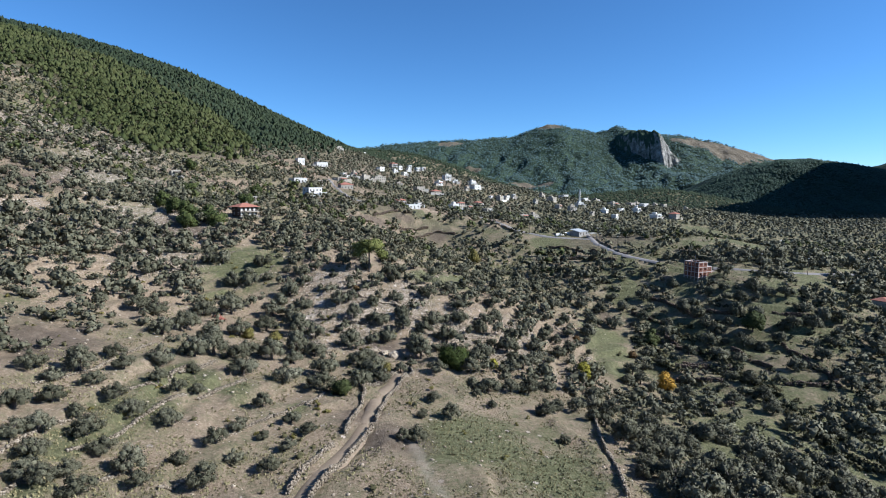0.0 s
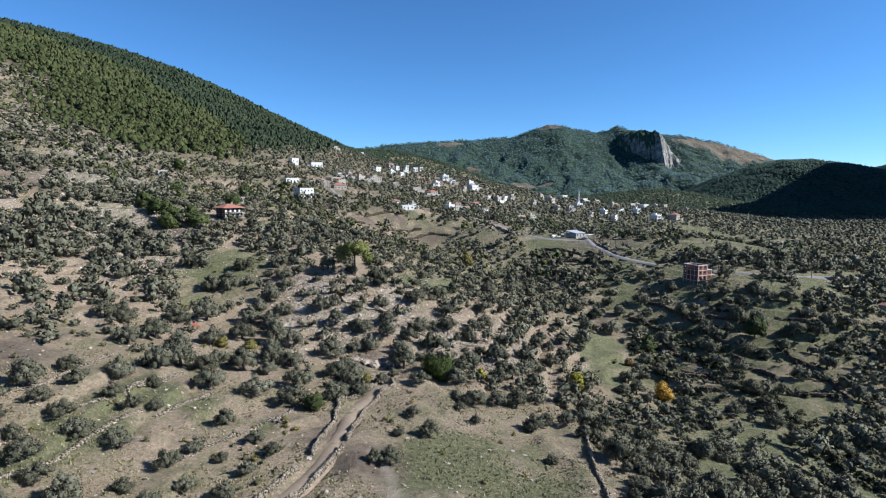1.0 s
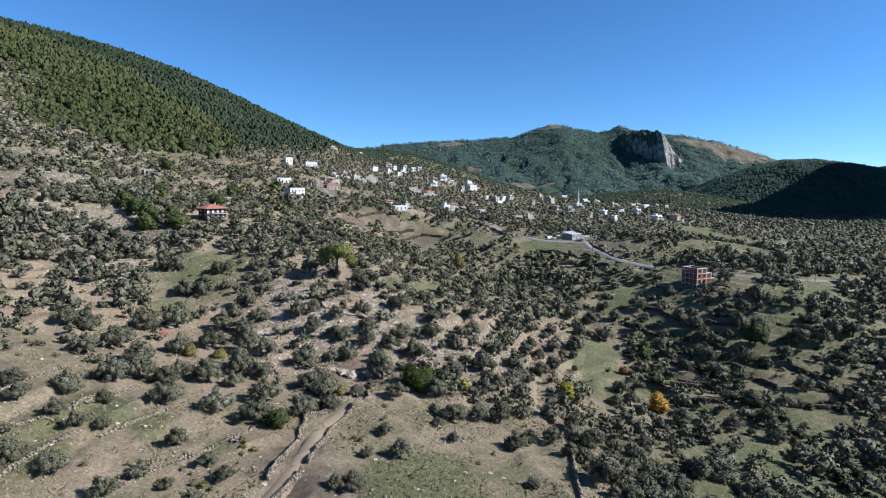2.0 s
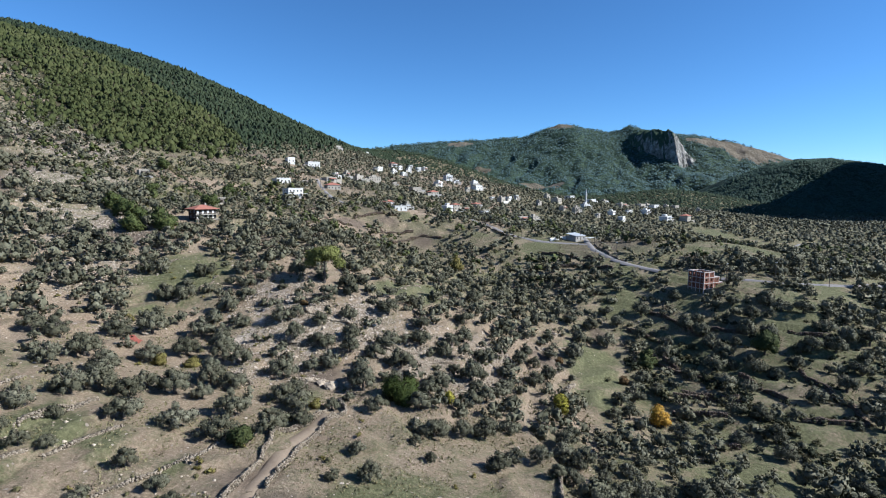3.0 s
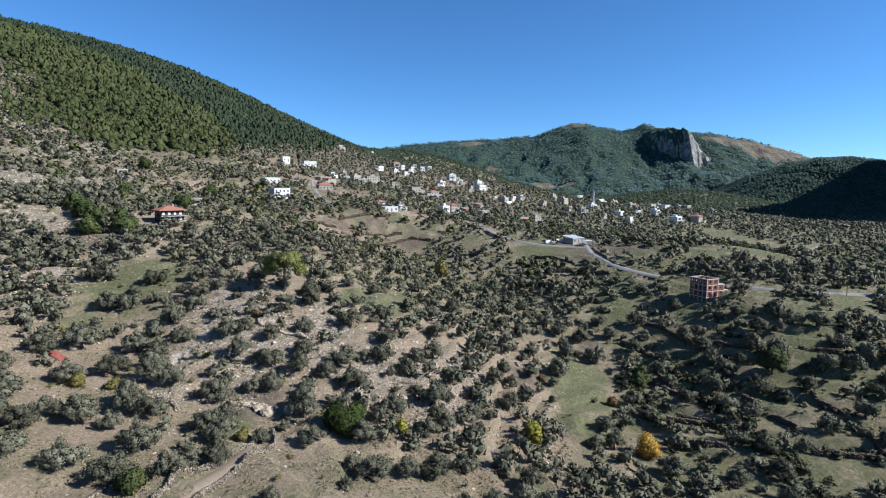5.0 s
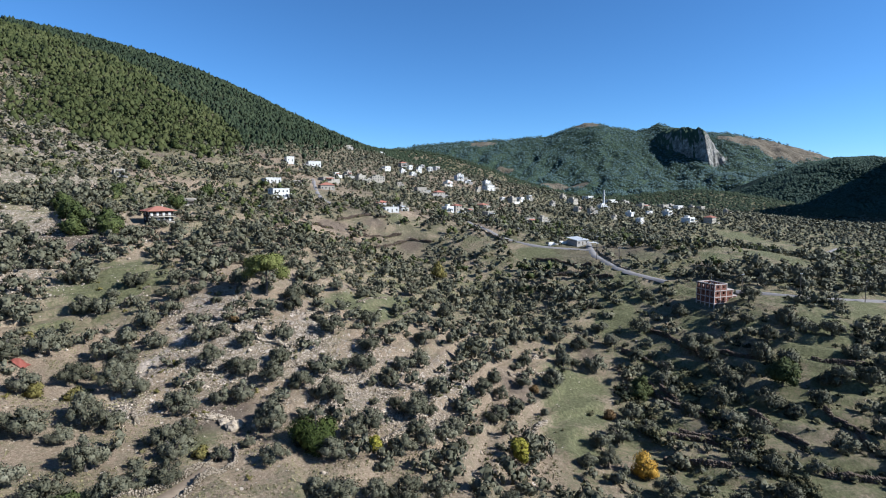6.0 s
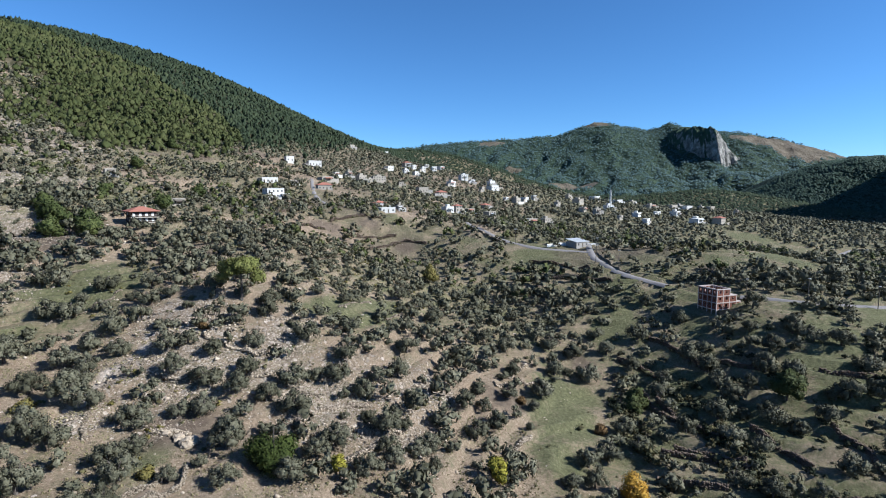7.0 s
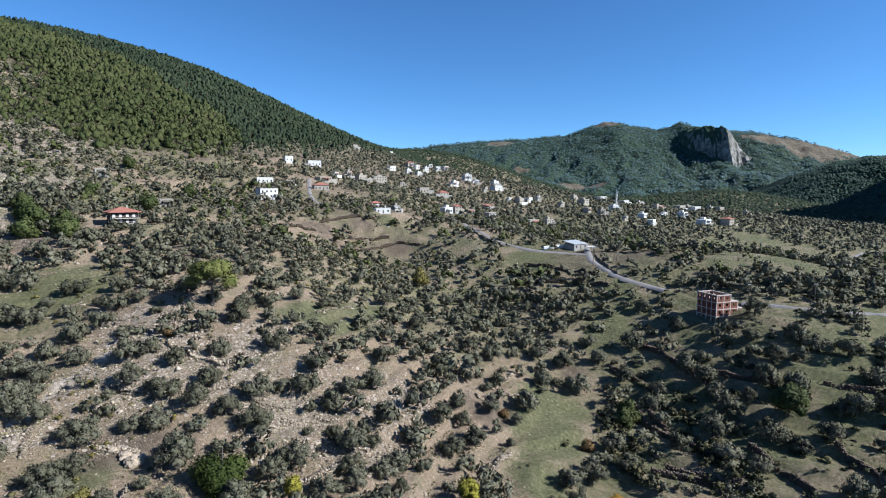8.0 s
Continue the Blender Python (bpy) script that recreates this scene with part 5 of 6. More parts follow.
def brick_shell(x, y):
    """The unfinished block: raw frame, brick panels, open ground floor."""
    R, D, f, turn = (12.2, 8.8, 2.56, 26.0)
    ob = thing("unfinished_building", pose(x, y, at(x, y) - 0.1, 0, 0, turn), "unfinished four-storey red brick building with raw concrete frame", "building")
    steps = ((0.0, 0.54 * R, 0.0, D, 4), (0.54 * R, 0.82 * R, 0.0, 0.8 * D, 3), (0.82 * R, R, 0.0, 0.6 * D, 2))
    t = 0.3
    for x0, x1, y0, y1, n in steps:
        nx = 2 if x0 == 0 else 1
        xs = [x0 + (x1 - x0) * i / nx for i in range(nx + 1)]
        ny = 4 if x0 == 0 else 3
        ys = [y0 + (y1 - y0) * i / ny for i in range(ny + 1)]
        for k in range(n + 1):
            o = 0.05 * (3 - len(xs))
            if k < n or n < 4:
                part("floor_slab", boxes((x0 - (0.12 if x0 == 0 else -0.17), x1 + 0.12, y0 - 0.12, y1 + 0.12, k * f - 0.3 - (2.0 if k == 0 else 0), k * f)), M_PINKFRAME, ob)
            else:
                part("ring_beam", boxes((x0 - 0.12, x1 + 0.12, y0 - 0.12, y0 + t, k * f - 0.35, k * f), (x0 - 0.12, x1 + 0.12, y1 - t, y1 + 0.12, k * f - 0.35, k * f), (x0 - 0.12, x0 + t, y0 + t, y1 - t, k * f - 0.35, k * f), (x1 - t, x1 + 0.12, y0 + t, y1 - t, k * f - 0.35, k * f)), M_PINKFRAME, ob)
        for cx in xs:
            for cy in ys:
                if x0 and cx == x0:
                    continue
                a, b = min(max(cx, x0 + t / 2 - 0.03), x1 - t / 2 + 0.03), min(max(cy, y0 + t / 2 - 0.03), y1 - t / 2 + 0.03)
                for k in range(n):
                    part("column", boxes((a - t / 2, a + t / 2, b - t / 2, b + t / 2, k * f, (k + 1) * f - (0.301 if k < n - 1 or n < 4 else 0.351))), M_PINKFRAME, ob)
        for k in range(1, n):
            top = (k + 1) * f - 0.36
            for cx, nxt in zip(xs, xs[1:]):
                for yy in (y0 + 0.03, y1 - 0.23):
                    a, b = cx + t * 0.6, nxt - t * 0.6
                    w0, w1 = a + (b - a) * 0.32, a + (b - a) * 0.68
                    part("brick_panel", boxes((a, w0, yy, yy + 0.2, k * f, top), (w1, b, yy, yy + 0.2, k * f, top), (w0, w1, yy, yy + 0.2, k * f, k * f + 0.85), (w0, w1, yy, yy + 0.2, top - 0.35, top)), M_BRICK, ob)
            for cy, nyt in zip(ys, ys[1:]):
                for xx in ((x0 + 0.03, x1 - 0.23) if x0 == 0 else (x1 - 0.23,)):
                    a, b = cy + t * 0.6, nyt - t * 0.6
                    w0, w1 = a + (b - a) * 0.34, a + (b - a) * 0.66
                    part("brick_panel", boxes((xx, xx + 0.2, a, w0, k * f, top), (xx, xx + 0.2, w1, b, k * f, top), (xx, xx + 0.2, w0, w1, k * f, k * f + 0.85), (xx, xx + 0.2, w0, w1, top - 0.35, top)), M_BRICK, ob)
    bm = bmesh.new()
    rod(bm, (0.4 * R, 0.7 * D, 3 * f), (0.4 * R, 0.7 * D, 4 * f + 3.2), 0.06, 0.04, 6)
    part("mast", bm, M_METAL, ob, "thin metal mast")
    return ob


brick_shell(*BLD)


def minaret(x, y, top):
    z0 = at(x, y)
    ob = thing("minaret", pose(x, y, z0), "slender white minaret with balcony and pointed cap", "minaret")
    h = top - z0
    bm = bmesh.new()
    rod(bm, (0, 0, -1), (0, 0, h * 0.3), 1.7, 1.6, 12)
    part("base", bm, M_WHITE, ob)
    bm = bmesh.new()
    rod(bm, (0, 0, h * 0.3), (0, 0, h * 0.8), 1.25, 1.1, 12)
    part("shaft", bm, M_WHITE, ob)
    bm = bmesh.new()
    rod(bm, (0, 0, h * 0.62), (0, 0, h * 0.645), 1.3, 1.9, 12)
    rod(bm, (0, 0, h * 0.645), (0, 0, h * 0.675), 1.9, 1.9, 12)
    part("balcony", bm, M_WHITE, ob)
    bm = bmesh.new()
    rod(bm, (0, 0, h * 0.8), (0, 0, h), 1.25, 0.05, 12)
    part("cap", bm, M_METAL, ob, "pointed grey cap")
    return ob


minaret(*MINARET, 61.5)


# ---- poles, boulders, small things ----
def pole(x, y, h):
    ob = thing("utility_pole", pose(x, y, at(x, y), 0, 0, 30), "grey wooden utility pole standing beside the road", "pole", "utility poles")
    bm = bmesh.new()
    rod(bm, (0, 0, -0.8), (0, 0, h), 0.17, 0.11, 8)
    part("post", bm, M_WOOD, ob)
    part("crossarm", boxes((-0.9, 0.9, -0.16, -0.11, h - 0.6, h - 0.45)), M_METAL, ob)
    for k in (-0.8, 0, 0.8):
        bm = bmesh.new()
        rod(bm, (k, -0.13, h - 0.45), (k, -0.13, h - 0.25), 0.05, 0.03, 6)
        part("insulator", bm, M_WHITE, ob)
    return ob


for x, y in POLES + ROADSIDE_POLES:
    pole(x, y, 9.0)


def canopy(x, y):
    """A flat white yard roof on four posts."""
    ob = thing("yard_canopy", pose(x, y, at(x, y), 0, 0, 35), "flat white canopy on thin posts beside the road", "canopy")
    for a in (-2.6, 2.6):
        for b in (-1.6, 1.6):
            bm = bmesh.new()
            rod(bm, (a, b, -1.5), (a, b, 2.9), 0.07, 0.07, 6)
            part("post", bm, M_METAL, ob)
    part("roof", boxes((-3.0, 3.0, -2.0, 2.0, 2.9, 3.05)), M_WHITE, ob)
    return ob


canopy(*CANOPY)


def yard_wall(pts):
    line = resample(pts, 2.0)
    vs, fs = [], []
    for i, p in enumerate(line):
        q = line[min(i + 1, len(line) - 1)] - line[max(i - 1, 0)]
        n = Vector((-q.y, q.x)).normalized() * 0.15
        z = at(p.x, p.y)
        vs += [(p.x - n.x, p.y - n.y, z - 0.8), (p.x - n.x, p.y - n.y, z + 1.9), (p.x + n.x, p.y + n.y, z + 1.9), (p.x + n.x, p.y + n.y, z - 0.8)]
        if i:
            o = 4 * i
            fs += [(o - 4 + k, o + k, o + (k + 1) % 4, o - 4 + (k + 1) % 4) for k in range(4)]
    fs += [(3, 2, 1, 0), tuple(len(vs) - 4 + k for k in range(4))]
    return tagged(mesh_object("yard_wall", vs, fs, M_WHITE), "low whitewashed yard wall by the farm", "wall", "", "structure")


yard_wall(YARD_WALL)
house(*EDGE_HOUSE, 9.0, 4.0, 1, 30)


def boulder(x, y, size, seed):
    gen = np.random.default_rng(seed)
    bm = bmesh.new()
    bmesh.ops.create_icosphere(bm, subdivisions=3, radius=size / 2)
    for v in bm.verts:
        k = 1 + 0.5 * (noise.noise(v.co * (2.2 / size) + Vector((seed, 0, 0)))) + 0.18 * noise.noise(v.co * (7 / size))
        v.co = Vector((v.co.x * 1.15, v.co.y * 0.95, v.co.z * 0.85)) * k
    me = bpy.data.meshes.new("boulder")
    bm.to_mesh(me)
    bm.free()
    me.materials.append(M_STONE)
    ob = new("boulder", me)
    ob.matrix_world = pose(x, y, at(x, y) + size * 0.22, 0, 0, seed * 40)
    return tagged(ob, "large pale limestone boulder among olive trees", "boulder", "boulders")


boulder(*BOULDER, 3.2, 1)
boulder(BOULDER[0] - 3.2, BOULDER[1] + 1.6, 2.2, 2)
boulder(*BOULDER_B, 2.2, 3)
boulder(BOULDER_B[0] + 2.2, BOULDER_B[1] + 0.6, 1.6, 4)
boulder(BOULDER[0] - 6.5, BOULDER[1] + 2.6, 1.5, 5)


def red_sheet(x, y):
    """A heap under a red sheet, sagging between its corners."""
    n = 14
    vs = []
    for j in range(n + 1):
        for i in range(n + 1):
            a, b = 4.2 * (i / n - 0.5), 3.0 * (j / n - 0.5)
            h = 1.1 * math.exp(-(a * a / 3.0 + b * b / 1.6)) + 0.12 * math.sin(a * 3 + b * 2) + 0.12
            vs.append((x + a, y + b, at(x + a, y + b) + h))
    fs = [(j * (n + 1) + i, j * (n + 1) + i + 1, (j + 1) * (n + 1) + i + 1, (j + 1) * (n + 1) + i) for j in range(n) for i in range(n)]
    return tagged(mesh_object("covered_heap", vs, fs, M_TARP, shade=True), "heap under a faded red sheet in the grove", "heap")


red_sheet(*RED_TARP)

# ---- trees of their own kind ----
def tree(name, x, y, h, w, mat, seed, label, shape="round", trunk_h=0.3, cards=1500, size=0.34, category="tree"):
    gen = np.random.default_rng(seed)
    ob = thing(name, pose(x, y, at(x, y) - 0.1), label, category)
    c, r = [], []
    lobes = {"round": 11, "flat": 22, "tall": 12, "bush": 13}[shape]
    for i in range(lobes):
        a = i * 2.4 + gen.uniform(-0.3, 0.3)
        q = math.sqrt((i + 0.3) / lobes)
        if shape == "flat":
            c.append((0.4 * w * q * math.cos(a), 0.4 * w * q * math.sin(a), h * (0.82 - 0.2 * q * q + gen.uniform(-0.15, 0.1))))
            r.append(w * gen.uniform(0.11, 0.17))
        elif shape == "tall":
            u = (i + 0.5) / lobes
            c.append((0.3 * w * (1.1 - u) * math.cos(a), 0.3 * w * (1.1 - u) * math.sin(a), h * (trunk_h + (0.95 - trunk_h) * u)))
            r.append(w * (0.34 - 0.2 * u))
        else:
            u = gen.uniform(0, 1)
            low = 0.12 if shape == "bush" else trunk_h
            c.append((0.32 * w * q * math.cos(a), 0.32 * w * q * math.sin(a), h * (low + (0.85 - low) * u * (1.05 - 0.5 * q))))
            r.append(w * gen.uniform(0.17, 0.25))
    v, f, q = leaf_cloud(gen, np.array(c), r, cards * 2, size, 0.7, 0.75 if shape == "flat" else 0.95)
    mesh_object("crown", v, f, mat, ob, normals=q)
    bm = bmesh.new()
    rod(bm, (0, 0, -0.5), (0, 0, h * max(trunk_h, 0.25)), 0.045 * w * 0.7, 0.03 * w * 0.7, 8)
    rod(bm, (0, 0, h * max(trunk_h, 0.25)), (0.02 * w, 0, h * 0.8), 0.03 * w * 0.7, 0.01 * w, 7)
    for i in range(5):
        a = 1.3 * i
        rod(bm, (0, 0, h * (trunk_h + 0.06 * i)), (0.3 * w * math.cos(a), 0.3 * w * math.sin(a), h * min(0.85, trunk_h + 0.3 + 0.05 * i)), 0.018 * w, 0.006 * w, 6)
    part("trunk", bm, M_BARK, ob)
    return ob


tree("umbrella_pine", *UMBRELLA_PINE, 14.5, 15.0, M_PINE_BRIGHT, 2, "tall yellow-green umbrella pine with a bare trunk", "flat", 0.55, 4200, 0.34)
tree("evergreen_bush", *DARK_BUSH, 10.5, 10.8, M_DARK_LEAF, 3, "dense dark green evergreen tree on the rocky slope", "bush", 0.1, 5200, 0.27)
tree("evergreen_bush", *LANE_BUSH, 4.4, 5.6, M_GREEN_LEAF, 4, "round dark green bush beside the lane wall", "bush", 0.1, 1300, 0.28, "bush")
tree("poplar_tree", *YELLOW_TREE, 7.5, 5.2, M_YELLOW_LEAF, 5, "small slender tree with bright yellow autumn leaves", "round", 0.22, 1500, 0.22)
tree("autumn_tree", *ORANGE_TREE, 6.5, 7.4, M_ORANGE_LEAF, 6, "rounded tree with golden orange autumn leaves", "round", 0.2, 2200, 0.22)
tree("leafy_tree", *LARGE_GREEN, 8.8, 9.8, M_GREEN_LEAF, 7, "large fresh green broadleaf tree in the ravine", "round", 0.2, 2200, 0.4)
tree("leafy_tree", *GREEN_B, 6.5, 8.0, M_GREEN_LEAF, 8, "bright green broadleaf tree beside the pasture", "round", 0.2, 1500, 0.34)
tree("autumn_tree", *YELLOW_B, 9.0, 7.5, M_DULL_LEAF, 9, "yellow-leaved tree at the edge of the grove", "tall", 0.2, 1000, 0.36)
tree("autumn_bush", *YELLOW_C, 3.8, 4.0, M_YELLOW_LEAF, 10, "yellow-green bush among the stones", "bush", 0.1, 600, 0.26, "bush")
for i, (p, h, w) in enumerate(((RUST_A, 3.4, 4.6), (RUST_B, 2.6, 3.2), (RUST_C, 2.4, 3.6), (RUST_D, 2.8, 3.6))):
    tree("autumn_bush", *p, h, w, M_RUST if i < 3 else M_DULL_LEAF, 40 + i, "rust-brown autumn bush on the slope" if i < 3 else "yellowish bush at the head of the lane", "bush", 0.1, 500, 0.24, "bush")
for i, (p, h, w, mat) in enumerate(((GREEN_C, 6.0, 7.0, M_GREEN_LEAF), (GREEN_D, 3.6, 4.6, M_DULL_LEAF), (GREEN_E, 3.2, 5.2, M_DULL_LEAF))):
    tree("leafy_bush", *p, h, w, mat, 50 + i, "bright green bush beside the pasture" if i == 0 else "yellow-green bush between olive trees", "bush", 0.1, 700, 0.26, "bush")


def bare_tree(x, y, h, seed):
    """A leafless grey tree of forking twigs."""
    gen = np.random.default_rng(seed)
    ob = thing("bare_tree", pose(x, y, at(x, y)), "leafless grey tree with spreading twigs", "tree")
    bm = bmesh.new()

    def grow(a, way, length, r, depth):
        b = a + way * length
        rod(bm, a, b, r, r * 0.62, 5 if depth > 1 else 4)
        if depth:
            for _ in range(3):
                d = (way + Vector(gen.normal(size=3)) * 0.5 + Vector((0, 0, 0.12))).normalized()
                grow(b, d, length * gen.uniform(0.6, 0.85), r * 0.55, depth - 1)

    grow(Vector((0, 0, -0.3)), Vector((0.05, 0, 1)), h * 0.3, 0.16, 4)
    part("branches", bm, M_BARK, ob)
    return ob


for i, p in enumerate((BARE_A, BARE_B, BARE_C)):
    bare_tree(*p, 5.5, 60 + i)
for i, (x, y) in enumerate(SLOPE_PINES):
    tree("pine_tree", x, y, 9 + i % 3, 9.5 + i % 2, M_SLOPE_PINE, 70 + i, "green pine near the hillside houses", "round", 0.12, 800, 0.5)
for i, (dx, dy, h) in enumerate(((0, 0, 12), (9, 4, 11), (-9, 6, 10), (4, -9, 9), (16, -3, 9))):
    tree("pine_tree", PINE_CLUMP[0] + dx, PINE_CLUMP[1] + dy, h, 11, M_SLOPE_PINE, 20 + i, "rounded green pine standing on the hillside", "round", 0.15, 900, 0.5)

# ---- olive groves ----
NEAR_CROWNS = [olive_crown(100 + k, 2400, 0.0262, 20) if k < 8 else olive_crown(100 + k, 1350, 0.033, 16) for k in range(16)]
olive_kinds = []
for k, (v, f, q) in enumerate(NEAR_CROWNS):
    proto = thing("olive_tree", pose(0, 0, 0), "grey-green olive tree with a rounded crown on dry ground", "tree", "olive grove")
    mesh_object("crown", v, f, M_OLIVE, proto, normals=q)
    part("trunk", olive_trunk(200 + k), M_BARK, proto)
    olive_kinds.append(proto)
HAND = [p for grove in (GROVE_LANE, GROVE_TERRACE, GROVE_SLOPE, GROVE_ROCKS, GROVE_VALLEY, GROVE_FIELDS, GROVE_UPPER, GROVE_FAR) for p in grove]
HAND = [p for p in HAND if math.hypot(p[0] - RED_TARP[0], p[1] - RED_TARP[1] + 3.5) > 5.0]
placed, used = [], set()
for i, (x, y, w) in enumerate(HAND):
    w = float(np.interp(y, [112, 150], [0.88, 1.1])) * w * (1 - 0.2 * float(smooth(20, 40, x)) * (1 - float(smooth(190, 230, y))))
    k = i % 8 + (8 if i >= 130 else 0)
    m = pose(x, y, at(x, y) - 0.05, 0, 0, (i * 67) % 360)
    if k not in used:
        used.add(k)
        ob = olive_kinds[k]
        ob.matrix_world = m
    else:
        ob = copy_thing(olive_kinds[k], m)
    ob.scale = (w * 1.0, w * 1.0, w * (0.98 + 0.03 * (i % 9)))
    placed.append((x, y, w))

KEEP_OFF = [(LANE, 4.0), (STONY_TRACK, 3.0), (ROAD_A, 5), (ROAD_B, 2.8), (ROAD_C, 4.6), (ROAD_D, 3.4), (ROAD_E, 6)]
SPOTS_OFF = [(x, y, max(w * 0.62, 5)) for g in (HOUSES_HILL, HOUSES_SADDLE, HOUSES_MID, HOUSES_FAR, HOUSES_SLOPE, FARM) for x, y, w, h, s in g]
SPOTS_OFF += [(x * 0.985, y - 9, max(w * 0.42, 4.5)) for g in (HOUSES_HILL, HOUSES_SADDLE, HOUSES_MID, HOUSES_FAR) for x, y, w, h, s in g]
SPOTS_OFF += [(*BLD, 6), (BLD[0] + 4, BLD[1] + 12, 14), (*WHITE_HOUSE[0][:2], 10), (*RED_HOUSE[0][:2], 12), (*UMBRELLA_PINE, 7), (*DARK_BUSH, 6), (*YELLOW_TREE, 4), (*ORANGE_TREE, 5), (*LARGE_GREEN, 6), (*BOULDER, 4), (*BOULDER_B, 3), (*RED_TARP, 6), (*CANOPY, 5), (*EDGE_HOUSE, 7)]


def clear(x, y):
    ok = ~in_wood(x, y)
    for pts, d in KEEP_OFF:
        ok &= near_line(x, y, pts) > d
    for cx, cy, r in SPOTS_OFF:
        ok &= np.hypot(x - cx, y - cy) > r
    return ok


def scatter(spacing, x0, x1, y0, y1, jitter=0.5):
    gx, gy = np.meshgrid(np.arange(x0, x1, spacing), np.arange(y0, y1, spacing))
    gx = gx + (np.arange(gx.shape[0])[:, None] % 2) * spacing * 0.5
    gx, gy = gx.ravel(), gy.ravel()
    gx = gx + rng.uniform(-jitter, jitter, gx.size) * spacing
    gy = gy + rng.uniform(-jitter, jitter, gy.size) * spacing
    seen = np.abs(gx) < gy * 0.85 + 18
    return gx[seen], gy[seen]


def grove_density(x, y):
    d = 0.86 + (fbm(x, y, 55, 4, 81) - 0.5) * 2.1 + (fbm(x, y, 15, 2, 84) - 0.5) * 1.5 + 0.3 * smooth(500, 800, y)
    d = d + 0.5 * smooth(150, 240, x) * smooth(270, 330, y)
    d = d - 0.68 * spots(x, y, GRASS) - 0.55 * spots(x, y, BARE) * (1 - 0.85 * smooth(280, 330, y)) - 0.35 * spots(x, y, STONES)
    d = d - 1.9 * spots(x, y, OPEN, 0.35)
    near_field = (x > -22) & (x < 42) & (y < 158) | (x < -15) & (x > -95) & (y < 150)
    d = np.where(near_field, -1, d) 
    band = (fbm((0.45 * x - 0.9 * y) / 4, (0.9 * x + 0.45 * y), 16, 3, 83) - 0.5) * 3.0 + 0.0
    d = d + smooth(45, 80, x) * (y < 330) * (band - 0.1 * (y < 265) - 0.1 * (y < 260) * (y > 178) * (x < 165) + 0.25 * (y < 178) + 0.4 * smooth(120, 170, x))
    d = d - 0.16 * (1 - smooth(-120, -70, x)) * smooth(200, 240, y) * (1 - smooth(460, 500, y))
    d = d + 0.3 * smooth(290, 340, y) + 0.35 * smooth(170, 210, y) * (1 - smooth(50, 80, x)) * (y < 420)
    d = d + (fbm(x * 0.22, land(x, y) * 4.5, 13, 3, 87) - 0.5) * 2.6 * smooth(240, 300, y) * (1 - smooth(560, 620, y)) * (1 - smooth(60, 120, x))
    d = d - 0.25 * smooth(420, 480, y) * (1 - smooth(800, 860, y)) * (np.abs(x) < 240)
    return d


def grove(spacing, y0, y1, kinds, name, label, wlo, whi):
    x, y = scatter(spacing, -900, 900, y0, y1)
    ok = clear(x, y) & (grove_density(x, y) > rng.uniform(0, 1, x.size) * 0.75)
    ok &= (x > -0.9 * y - 40) & (x < 860)
    x, y = x[ok], y[ok]
    w = wlo + (whi - wlo) * rng.uniform(0, 1, x.size) ** 1.4 * (0.45 + 1.15 * fbm(x, y, 40, 2, 19))
    far = np.ones(x.size, bool)
    for px, py, pw in placed:
        far &= np.hypot(x - px, y - py) > 0.5 * pw + 0.34 * w
    x, y, w = x[far], y[far], w[far]
    z = ground_z(x, y) - 0.1
    return x, y, z, w


# nearest part of the fill: trees of their own, the rest one grove
x, y, z, w = grove(5.2, 70, 310, None, "", "", 3.8, 9.6)
order = np.argsort(np.hypot((x - 35) * 0.8, y - 80))
single = order[:max(0, 400 - len(HAND))]
for i in single:
    ob = copy_thing(olive_kinds[8 + int(i) % 8], pose(x[i], y[i], z[i], 0, 0, float(rng.uniform(0, 360))))
    ob.scale = (w[i], w[i], w[i] * float(rng.uniform(0.95, 1.25)))
MID_KINDS = [olive_crown(300 + k, 105, 0.08, 4) for k in range(8)]
rest = order[len(single):]
merged("olive_grove", MID_KINDS, [(x[i], y[i], z[i], w[i], rng.uniform(0.9, 1.25), rng.uniform(0, 6.3), i % 8) for i in rest], M_OLIVE, "grey-green olive grove covering the slope", "grove")
FAR_KINDS = [olive_crown(400 + k, 30, 0.12, 3) for k in range(6)]
x, y, z, w = grove(5.7, 310, 560, None, "", "", 3.4, 9.0)
sort = rng.uniform(0, 1, len(x)) + (fbm(x, y, 30, 3, 63) - 0.5) * 0.8
for name, lo, hi, mat, words in (("olive_grove", -1, 0.72, M_OLIVE, "olive grove between the village houses"), ("garden_trees", 0.72, 0.9, M_GREEN_LEAF, "dark green garden trees between the village houses"), ("dry_bushes", 0.9, 2, M_SHRUB, "brownish dry bushes on the village terraces")):
    merged(name, FAR_KINDS, [(x[i], y[i], z[i], w[i] * (0.7 if lo > 0.8 else 1.0), rng.uniform(0.8, 1.1), rng.uniform(0, 6.3), i % 6) for i in range(len(x)) if lo <= sort[i] < hi], mat, words, "grove")
BLOB_KINDS = [leaf_cloud(np.random.default_rng(500 + k), np.array([(0, 0, 0.42)]), [0.42], 12, 0.26, 0.78, 0.9) for k in range(6)]
x, y, z, w = grove(7.0, 560, 1080, None, "", "", 2.8, 6.6)
merged("olive_grove", BLOB_KINDS, [(x[i], y[i], z[i], w[i], rng.uniform(0.75, 1.1), rng.uniform(0, 6.3), i % 6) for i in range(len(x))], M_OLIVE, "distant olive woods on the plain", "grove")

